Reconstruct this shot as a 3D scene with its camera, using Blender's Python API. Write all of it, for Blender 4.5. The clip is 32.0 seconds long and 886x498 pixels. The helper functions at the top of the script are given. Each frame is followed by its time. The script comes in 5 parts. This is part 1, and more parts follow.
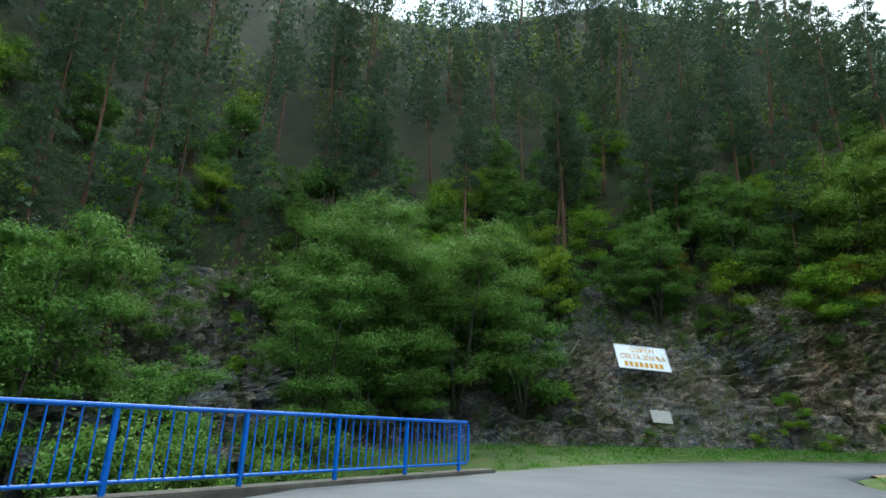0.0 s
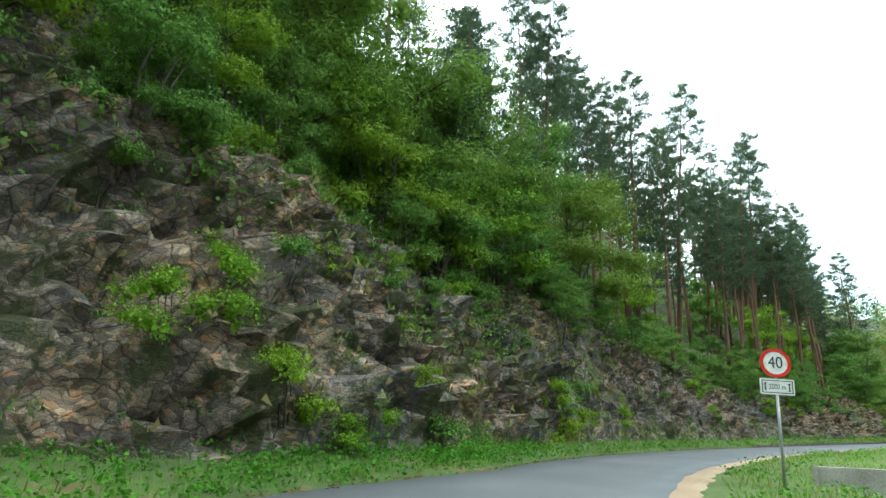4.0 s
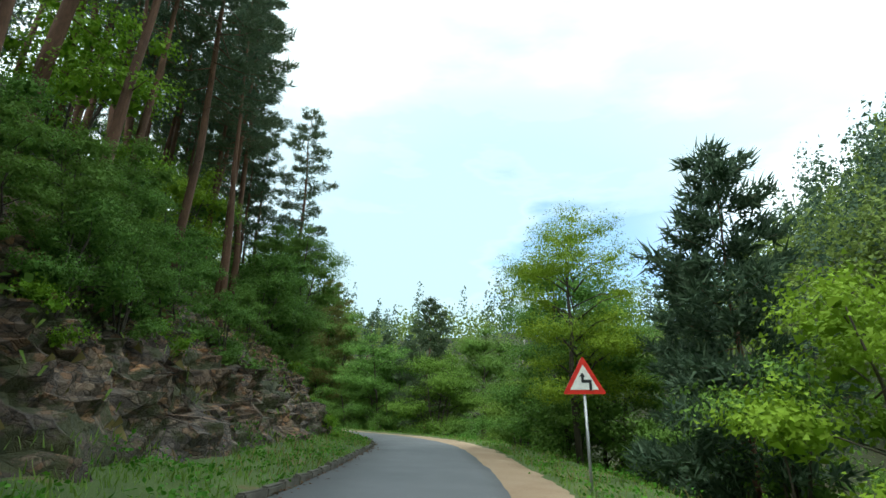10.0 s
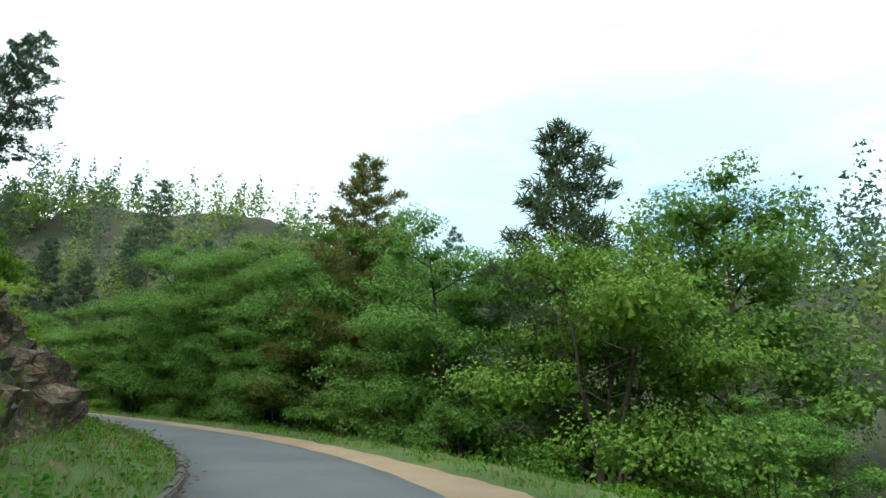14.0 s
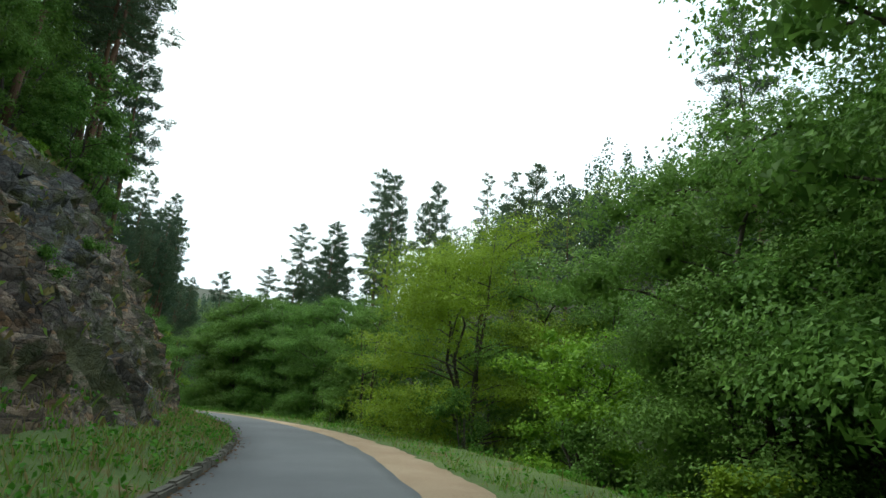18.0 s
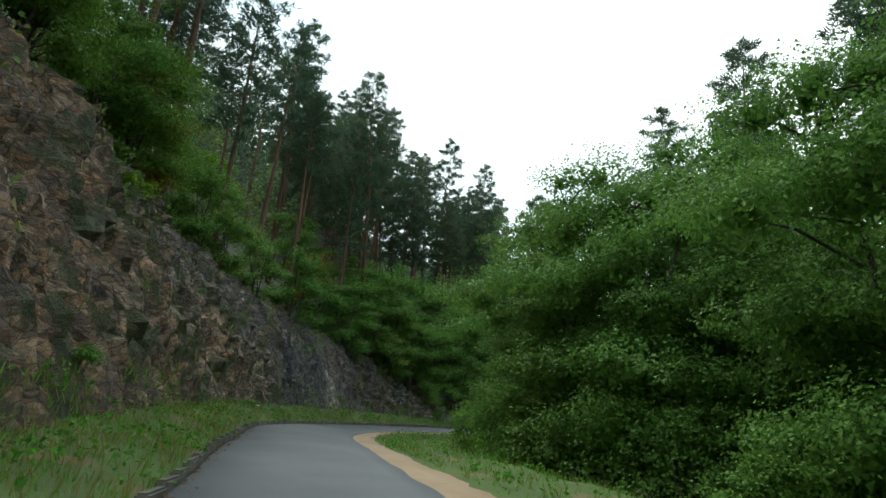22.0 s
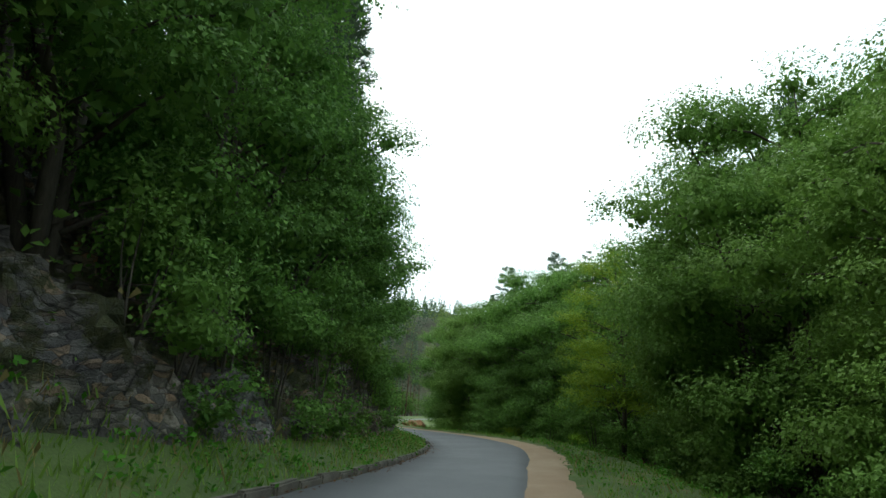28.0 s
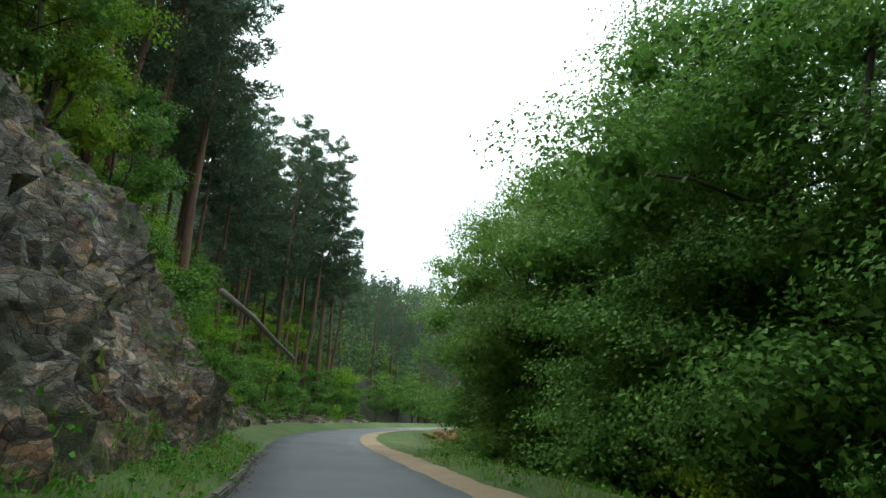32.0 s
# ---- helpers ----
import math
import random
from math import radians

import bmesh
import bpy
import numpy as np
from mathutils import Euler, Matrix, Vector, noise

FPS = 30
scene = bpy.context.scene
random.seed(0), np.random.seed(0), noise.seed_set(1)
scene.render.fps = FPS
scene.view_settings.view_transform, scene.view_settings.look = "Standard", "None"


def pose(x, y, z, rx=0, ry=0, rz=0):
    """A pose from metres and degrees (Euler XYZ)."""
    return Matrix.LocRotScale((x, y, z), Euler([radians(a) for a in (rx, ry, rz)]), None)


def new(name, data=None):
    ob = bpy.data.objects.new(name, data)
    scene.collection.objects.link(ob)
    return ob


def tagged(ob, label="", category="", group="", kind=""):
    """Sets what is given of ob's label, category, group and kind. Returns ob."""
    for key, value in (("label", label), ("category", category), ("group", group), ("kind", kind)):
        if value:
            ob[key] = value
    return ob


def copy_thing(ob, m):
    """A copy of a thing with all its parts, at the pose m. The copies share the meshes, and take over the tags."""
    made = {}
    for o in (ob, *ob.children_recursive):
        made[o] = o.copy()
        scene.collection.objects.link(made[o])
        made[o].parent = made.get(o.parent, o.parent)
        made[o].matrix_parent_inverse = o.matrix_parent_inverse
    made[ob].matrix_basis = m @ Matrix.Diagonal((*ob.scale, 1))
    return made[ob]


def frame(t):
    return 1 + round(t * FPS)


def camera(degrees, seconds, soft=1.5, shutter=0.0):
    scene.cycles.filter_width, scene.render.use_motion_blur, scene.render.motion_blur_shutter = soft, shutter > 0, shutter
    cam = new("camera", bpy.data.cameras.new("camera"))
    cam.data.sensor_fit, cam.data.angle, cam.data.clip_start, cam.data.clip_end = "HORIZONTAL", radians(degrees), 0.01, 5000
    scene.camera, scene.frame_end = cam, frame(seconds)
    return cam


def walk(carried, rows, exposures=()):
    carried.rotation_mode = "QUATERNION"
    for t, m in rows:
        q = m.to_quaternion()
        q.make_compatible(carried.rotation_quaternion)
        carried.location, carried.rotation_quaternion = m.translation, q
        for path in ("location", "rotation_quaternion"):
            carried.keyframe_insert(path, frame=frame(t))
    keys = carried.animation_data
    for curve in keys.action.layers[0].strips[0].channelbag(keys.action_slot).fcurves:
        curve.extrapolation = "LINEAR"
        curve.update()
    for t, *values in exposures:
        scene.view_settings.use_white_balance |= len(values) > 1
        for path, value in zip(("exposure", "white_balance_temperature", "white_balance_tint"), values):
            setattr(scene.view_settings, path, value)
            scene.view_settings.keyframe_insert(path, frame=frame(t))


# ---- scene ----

# ---------------------------------------------------------------- camera
cam = camera(75.08, 32.0, soft=1.5)
ROWS = [
    (0, 0.00, 0.00, 1.30, 0.00, 17.08, 2.11),
    (0.5, 0.61, 5.34, 1.29, -13.58, 17.53, 1.78),
    (1, 2.24, 10.49, 1.28, -21.53, 17.67, 1.72),
    (1.5, 4.47, 15.24, 1.25, -28.57, 17.55, 2.04),
    (2, 7.08, 19.40, 1.23, -35.93, 17.38, 2.58),
    (2.5, 10.01, 22.87, 1.23, -45.50, 17.26, 2.91),
    (3, 13.54, 25.53, 1.27, -60.07, 17.18, 2.80),
    (3.5, 17.36, 27.33, 1.33, -70.47, 17.07, 2.70),
    (4, 21.19, 28.43, 1.43, -79.66, 17.05, 2.63),
    (4.5, 25.14, 28.81, 1.54, -89.79, 17.16, 2.34),
    (5, 29.17, 28.57, 1.65, -98.19, 17.15, 2.09),
    (5.5, 33.19, 27.80, 1.74, -105.12, 17.01, 1.98),
    (6, 37.18, 26.56, 1.83, -110.57, 16.86, 1.86),
    (6.5, 41.14, 24.98, 1.92, -114.32, 16.75, 1.75),
    (7, 45.10, 23.12, 1.99, -116.02, 16.73, 1.69),
    (7.5, 49.05, 21.03, 2.05, -118.42, 16.86, 1.69),
    (8, 52.92, 18.74, 2.10, -121.39, 17.04, 1.79),
    (8.5, 56.65, 16.31, 2.18, -124.17, 17.18, 2.07),
    (9, 60.23, 13.78, 2.28, -127.10, 17.34, 2.32),
    (9.5, 63.69, 11.03, 2.41, -130.04, 17.57, 2.50),
    (10, 67.07, 8.04, 2.54, -132.17, 17.82, 2.78),
    (10.5, 70.46, 4.87, 2.65, -133.60, 17.93, 2.98),
    (11, 73.87, 1.59, 2.77, -134.40, 17.89, 2.96),
    (11.5, 77.25, -1.59, 2.89, -134.49, 17.67, 3.00),
    (12, 80.61, -4.58, 3.02, -133.53, 17.36, 3.00),
    (12.5, 84.02, -7.39, 3.14, -132.36, 17.25, 2.80),
    (13, 87.47, -10.14, 3.26, -130.30, 17.18, 2.67),
    (13.5, 91.00, -12.95, 3.36, -126.23, 16.96, 2.72),
    (14, 94.78, -15.38, 3.44, -120.60, 16.83, 2.76),
    (14.5, 98.80, -17.39, 3.51, -113.94, 16.77, 2.74),
    (15, 103.05, -18.91, 3.58, -106.75, 16.72, 2.72),
    (15.5, 107.49, -19.89, 3.66, -99.53, 16.67, 2.69),
    (16, 112.07, -20.33, 3.75, -92.78, 16.67, 2.67),
    (16.5, 116.75, -20.21, 3.86, -85.66, 16.75, 2.77),
    (17, 121.46, -19.48, 3.99, -78.30, 16.91, 3.00),
    (17.5, 126.06, -18.13, 4.13, -71.15, 17.11, 3.15),
    (18, 130.42, -16.27, 4.28, -64.53, 17.19, 3.00),
    (18.5, 134.39, -14.07, 4.42, -58.91, 17.17, 2.66),
    (19, 138.02, -11.66, 4.55, -55.37, 17.19, 2.42),
    (19.5, 141.45, -9.11, 4.68, -52.51, 17.21, 2.32),
    (20, 144.70, -6.36, 4.82, -49.12, 17.19, 2.30),
    (20.5, 147.77, -3.37, 4.96, -44.93, 17.20, 2.41),
    (21, 150.68, -0.06, 5.12, -40.31, 17.24, 2.69),
    (21.5, 153.37, 3.49, 5.29, -35.30, 17.26, 3.01),
    (22, 155.67, 7.10, 5.46, -30.00, 17.28, 3.34),
    (22.5, 157.56, 10.71, 5.63, -24.75, 17.36, 3.45),
    (23, 159.05, 14.33, 5.78, -20.66, 17.47, 3.08),
    (23.5, 160.28, 18.01, 5.93, -18.37, 17.52, 2.37),
    (24, 161.40, 21.68, 6.06, -17.84, 17.40, 1.78),
    (24.5, 162.46, 25.28, 6.17, -18.85, 17.19, 1.69),
    (25, 163.68, 28.80, 6.26, -22.62, 17.08, 1.97),
    (25.5, 165.31, 32.23, 6.34, -27.66, 17.18, 2.30),
    (26, 167.25, 35.53, 6.40, -33.21, 17.43, 2.39),
    (26.5, 169.50, 38.68, 6.44, -39.69, 17.58, 2.23),
    (27, 172.13, 41.62, 6.47, -45.33, 17.49, 2.15),
    (27.5, 175.06, 44.34, 6.51, -50.20, 17.29, 2.19),
    (28, 178.24, 46.86, 6.54, -54.38, 17.10, 2.23),
    (28.5, 181.61, 49.17, 6.58, -57.94, 16.99, 2.24),
    (29, 185.12, 51.33, 6.64, -60.93, 16.95, 2.22),
    (29.5, 188.72, 53.35, 6.70, -62.61, 16.96, 2.35),
    (30, 192.35, 55.28, 6.77, -62.93, 17.09, 2.57),
    (30.5, 196.01, 57.30, 6.85, -61.05, 17.26, 2.71),
    (31, 199.57, 59.55, 6.94, -57.06, 17.33, 2.78),
    (31.5, 202.89, 61.93, 7.02, -52.86, 17.37, 2.71),
    (32, 205.86, 64.48, 7.10, -48.47, 17.56, 2.58),
]


def aimed(x, y, z, yaw, pitch, roll):
    return pose(x, y, z, 90 + pitch, 0, yaw) @ pose(0, 0, 0, 0, 0, roll)


EXPOSURE = ((0, 0.5), (1, 1.0), (2, 1.25), (3, 1.5), (4, 1.35), (7, 0.15), (10, 0.3), (13, 0.45), (16.5, 0.35), (19, -0.1), (20, -0.2), (22, 0.05), (24, 0.3), (25, 0.5), (26, 0.2), (28.5, 0.2), (30, 0.5), (32, 0.5))
walk(cam, [(t, aimed(x, y, z, a, p, r)) for t, x, y, z, a, p, r in ROWS], [(t, e, 5750 if t < 1 else 5950 if t < 3 else 6050, 0 if t < 3 else -3) for t, e in EXPOSURE])

# ---------------------------------------------------------------- sky and sun
SUN_ELEV, SUN_AZ = 57.0, 356.0
world = bpy.data.worlds.new("overcast_sky")
scene.world = world
world.use_nodes = True
wn, wl = world.node_tree.nodes, world.node_tree.links
wn.clear()
w_out = wn.new("ShaderNodeOutputWorld")
w_bg = wn.new("ShaderNodeBackground")
w_sky = wn.new("ShaderNodeTexSky")
w_sky.sky_type, w_sky.sun_disc = "NISHITA", False
w_sky.sun_elevation, w_sky.sun_rotation = radians(SUN_ELEV), radians(SUN_AZ)
w_sky.air_density, w_sky.dust_density = 1.0, 1.2
w_co = wn.new("ShaderNodeTexCoord")
w_map = wn.new("ShaderNodeMapping")
w_map.inputs["Scale"].default_value = (1.0, 1.0, 3.2)
w_map.inputs["Rotation"].default_value = (0, 0, radians(85))
w_noise = wn.new("ShaderNodeTexNoise")
w_noise.inputs["Scale"].default_value = 2.1
w_noise.inputs["Detail"].default_value = 7.0
w_noise.inputs["Roughness"].default_value = 0.52
w_ramp = wn.new("ShaderNodeValToRGB")
w_ramp.color_ramp.elements[0].position, w_ramp.color_ramp.elements[1].position = 0.42, 0.50
w_mul = wn.new("ShaderNodeVectorMath")
w_mul.operation = "SCALE"
w_mul.inputs["Scale"].default_value = 0.2
w_mix = wn.new("ShaderNodeMix")
w_mix.data_type = "RGBA"
w_high = wn.new("ShaderNodeTexNoise")
w_high.inputs["Scale"].default_value, w_high.inputs["Detail"].default_value = 1.3, 5.0
w_tone = wn.new("ShaderNodeValToRGB")
w_tone.color_ramp.elements[0].position, w_tone.color_ramp.elements[1].position = 0.38, 0.56
w_tone.color_ramp.elements[0].color, w_tone.color_ramp.elements[1].color = (0.84, 0.92, 1.0, 1), (1.0, 1.0, 1.0, 1)
# thinner cloud and a strip of open sky low over the valley's end
w_side = wn.new("ShaderNodeVectorMath")
w_side.operation = "DOT_PRODUCT"
w_side.inputs[1].default_value = Vector((0.66, -0.74, 0.12)).normalized()
w_thin, w_gap = wn.new("ShaderNodeMapRange"), wn.new("ShaderNodeMapRange")
w_thin.inputs["From Min"].default_value, w_thin.inputs["From Max"].default_value = 0.55, 0.93
w_gap.inputs["From Min"].default_value, w_gap.inputs["From Max"].default_value = 0.88, 0.96
w_veil = wn.new("ShaderNodeValToRGB")
w_veil.color_ramp.elements[0].position, w_veil.color_ramp.elements[1].position = 0.40, 0.62
w_veil.color_ramp.elements[0].color, w_veil.color_ramp.elements[1].color = (0.44, 0.55, 0.62, 1), (0.80, 0.83, 0.84, 1)
w_cloud = wn.new("ShaderNodeMix")
w_cloud.data_type = "RGBA"
w_open, w_cover = wn.new("ShaderNodeMath"), wn.new("ShaderNodeMath")
w_open.operation, w_cover.operation = "MULTIPLY", "SUBTRACT"
w_cover.inputs[0].default_value = 1.0
w_glow = wn.new("ShaderNodeVectorMath")
w_glow.operation = "SCALE"
w_glow.inputs["Scale"].default_value = 1.15
wl.new(w_map.outputs["Vector"], w_high.inputs["Vector"])
wl.new(w_high.outputs["Fac"], w_tone.inputs["Fac"])
wl.new(w_co.outputs["Generated"], w_side.inputs[0])
for w_range in (w_thin, w_gap):
    wl.new(w_side.outputs["Value"], w_range.inputs["Value"])
wl.new(w_noise.outputs["Fac"], w_veil.inputs["Fac"])
wl.new(w_thin.outputs["Result"], w_cloud.inputs["Factor"])
wl.new(w_tone.outputs["Color"], w_cloud.inputs["A"])
wl.new(w_veil.outputs["Color"], w_cloud.inputs["B"])
wl.new(w_cloud.outputs["Result"], w_glow.inputs[0])
wl.new(w_glow.outputs["Vector"], w_mix.inputs["B"])
wl.new(w_co.outputs["Generated"], w_map.inputs["Vector"])
wl.new(w_map.outputs["Vector"], w_noise.inputs["Vector"])
wl.new(w_noise.outputs["Fac"], w_ramp.inputs["Fac"])
wl.new(w_sky.outputs["Color"], w_mul.inputs[0])
wl.new(w_mul.outputs["Vector"], w_mix.inputs["A"])
wl.new(w_gap.outputs["Result"], w_open.inputs[0])
wl.new(w_ramp.outputs["Color"], w_open.inputs[1])
wl.new(w_open.outputs["Value"], w_cover.inputs[1])
wl.new(w_cover.outputs["Value"], w_mix.inputs["Factor"])
wl.new(w_mix.outputs["Result"], w_bg.inputs["Color"])
wl.new(w_bg.outputs["Background"], w_out.inputs["Surface"])
w_bg.inputs["Strength"].default_value = 1.3

sun = new("sun", bpy.data.lights.new("sun", "SUN"))
sun.data.energy, sun.data.angle, sun.data.color = 2.6, radians(12), (1.0, 0.95, 0.88)
sun.matrix_world = pose(0, 0, 60, 90 - SUN_ELEV, 0, 180 - SUN_AZ)


# ---------------------------------------------------------------- materials
def shader(name, rough=0.8):
    m = bpy.data.materials.new(name)
    m.use_nodes = True
    n, l = m.node_tree.nodes, m.node_tree.links
    b = n["Principled BSDF"]
    b.inputs["Roughness"].default_value = rough
    return m, n, l, b


def noise_node(n, l, scale, detail=5.0, rough=0.6, stretch=None, space="Object"):
    co = n.new("ShaderNodeTexCoord")
    t = n.new("ShaderNodeTexNoise")
    t.inputs["Scale"].default_value, t.inputs["Detail"].default_value, t.inputs["Roughness"].default_value = scale, detail, rough
    if stretch:
        mp = n.new("ShaderNodeMapping")
        mp.inputs["Scale"].default_value = stretch
        l.new(co.outputs[space], mp.inputs["Vector"])
        l.new(mp.outputs["Vector"], t.inputs["Vector"])
    else:
        l.new(co.outputs[space], t.inputs["Vector"])
    return t.outputs["Fac"]


def ramp(n, l, fac, stops):
    r = n.new("ShaderNodeValToRGB")
    e = r.color_ramp.elements
    while len(e) < len(stops):
        e.new(0.5)
    for el, (p, c) in zip(e, stops):
        el.position, el.color = p, (*c, 1) if len(c) == 3 else c
    l.new(fac, r.inputs["Fac"])
    return r.outputs["Color"]


def mixed(n, l, fac, a, b, blend="MIX"):
    m = n.new("ShaderNodeMix")
    m.data_type, m.blend_type = "RGBA", blend
    for v, k in ((fac, "Factor"), (a, "A"), (b, "B")):
        if isinstance(v, bpy.types.NodeSocket):
            l.new(v, m.inputs[k])
        elif k == "Factor":
            m.inputs[k].default_value = v
        else:
            m.inputs[k].default_value = (*v, 1)
    return m.outputs["Result"]


def bump(n, l, b, fac, strength, distance):
    u = n.new("ShaderNodeBump")
    u.inputs["Strength"].default_value, u.inputs["Distance"].default_value = strength, distance
    l.new(fac, u.inputs["Height"])
    l.new(u.outputs["Normal"], b.inputs["Normal"])


def two_scale(name, stops, fine, coarse, rough=0.85, depth=0.02, strength=0.6, tint=None, stretch=None):
    """A surface with a coarse colour change, a fine grain and a relief."""
    m, n, l, b = shader(name, rough)
    big = ramp(n, l, noise_node(n, l, coarse, 4, 0.6, stretch), stops)
    small = noise_node(n, l, fine, 6, 0.7, stretch)
    grain = ramp(n, l, small, [(0.25, (0.55, 0.55, 0.55)), (0.75, (1.25, 1.25, 1.25))])
    col = mixed(n, l, 1.0, big, grain, "MULTIPLY")
    if tint:
        spots = ramp(n, l, noise_node(n, l, tint[1], 5, 0.6), [(tint[2], (0, 0, 0)), (tint[2] + 0.08, (1, 1, 1))])
        col = mixed(n, l, spots, col, tint[0])
    l.new(col, b.inputs["Base Color"])
    bump(n, l, b, small, strength, depth)
    return m


def leaf_shader(name, dark, light, alt):
    """Leaves: hue differs from plant to plant and from leaf to leaf, and some light passes through."""
    m, n, l, b = shader(name, 0.55)
    oi, geo = n.new("ShaderNodeObjectInfo"), n.new("ShaderNodeNewGeometry")
    c1 = mixed(n, l, geo.outputs["Random Per Island"], dark, light)
    pick = ramp(n, l, oi.outputs["Random"], [(0.0, (0, 0, 0)), (0.45, (0.15, 0.15, 0.15)), (1.0, (0.75, 0.75, 0.75))])
    c2 = mixed(n, l, pick, c1, alt)
    l.new(c2, b.inputs["Base Color"])
    tr = n.new("ShaderNodeBsdfTranslucent")
    l.new(c2, tr.inputs["Color"])
    mx = n.new("ShaderNodeMixShader")
    mx.inputs["Fac"].default_value = 0.34
    l.new(b.outputs["BSDF"], mx.inputs[1])
    l.new(tr.outputs["BSDF"], mx.inputs[2])
    l.new(mx.outputs["Shader"], n["Material Output"].inputs["Surface"])
    b.inputs["Specular IOR Level"].default_value = 0.12
    return m


def plain(name, col, rough=0.5, metal=0.0):
    m, n, l, b = shader(name, rough)
    f = noise_node(n, l, 9.0, 5, 0.65)
    dark = tuple(c * 0.72 for c in col)
    l.new(ramp(n, l, f, [(0.3, dark), (0.6, col)]), b.inputs["Base Color"])
    b.inputs["Metallic"].default_value = metal
    return m


M_ASPHALT = two_scale("asphalt", [(0.3, (0.10, 0.105, 0.115)), (0.7, (0.15, 0.155, 0.165))], 60, 0.35, 0.7, 0.006, 0.5)
M_GRAVEL = two_scale("gravel", [(0.3, (0.31, 0.21, 0.13)), (0.7, (0.42, 0.315, 0.21))], 45, 0.5, 0.95, 0.015, 0.8)
M_KERB = two_scale("old_concrete", [(0.3, (0.075, 0.07, 0.055)), (0.7, (0.17, 0.155, 0.13))], 30, 1.2, 0.95, 0.01, 0.7)
M_TURF = two_scale("turf", [(0.3, (0.055, 0.092, 0.02)), (0.7, (0.105, 0.16, 0.034))], 25, 0.4, 0.95, 0.03, 0.8, ((0.15, 0.115, 0.05), 0.8, 0.58))
M_FOREST = two_scale("forest_floor", [(0.3, (0.016, 0.014, 0.007)), (0.48, (0.026, 0.034, 0.011)), (0.75, (0.05, 0.04, 0.017))], 9, 0.25, 0.95, 0.06, 0.9)
M_BARK_PINE = two_scale("pine_bark", [(0.3, (0.085, 0.05, 0.035)), (0.7, (0.20, 0.105, 0.06))], 14, 0.8, 0.95, 0.03, 0.9, None, (1, 1, 0.3))
M_BARK = two_scale("grey_bark", [(0.3, (0.05, 0.042, 0.033)), (0.7, (0.11, 0.095, 0.075))], 16, 1.2, 0.95, 0.02, 0.8, None, (1, 1, 0.25))
M_LEAF = leaf_shader("leaf_green", (0.064, 0.145, 0.028), (0.18, 0.335, 0.065), (0.15, 0.245, 0.046))
M_LEAF_YELLOW = leaf_shader("leaf_lime", (0.11, 0.23, 0.016), (0.25, 0.43, 0.038), (0.25, 0.34, 0.032))
M_LEAF_MID = leaf_shader("leaf_mid_green", (0.085, 0.17, 0.025), (0.20, 0.34, 0.055), (0.20, 0.26, 0.04))
M_LEAF_OCHRE = leaf_shader("leaf_ochre", (0.2, 0.14, 0.02), (0.36, 0.24, 0.035), (0.26, 0.17, 0.025))
M_NEEDLE = leaf_shader("needles", (0.042, 0.078, 0.046), (0.11, 0.165, 0.10), (0.095, 0.13, 0.062))
M_NEEDLE_OLD = leaf_shader("old_needles", (0.10, 0.125, 0.035), (0.21, 0.20, 0.06), (0.15, 0.15, 0.045))
M_LEAF_FAR = leaf_shader("far_leaves", (0.10, 0.17, 0.034), (0.21, 0.29, 0.066), (0.17, 0.215, 0.05))
M_LEAF_WEED = leaf_shader("weed_leaves", (0.055, 0.168, 0.016), (0.121, 0.3, 0.03), (0.088, 0.216, 0.02))
M_LITTER = leaf_shader("brown_leaves", (0.1, 0.05, 0.02), (0.22, 0.12, 0.05), (0.16, 0.08, 0.03))
M_GRASS = leaf_shader("grass_blades", (0.10, 0.21, 0.028), (0.20, 0.36, 0.06), (0.21, 0.29, 0.06))
M_STRAW = leaf_shader("dry_grass", (0.2, 0.155, 0.06), (0.34, 0.27, 0.12), (0.15, 0.15, 0.045))


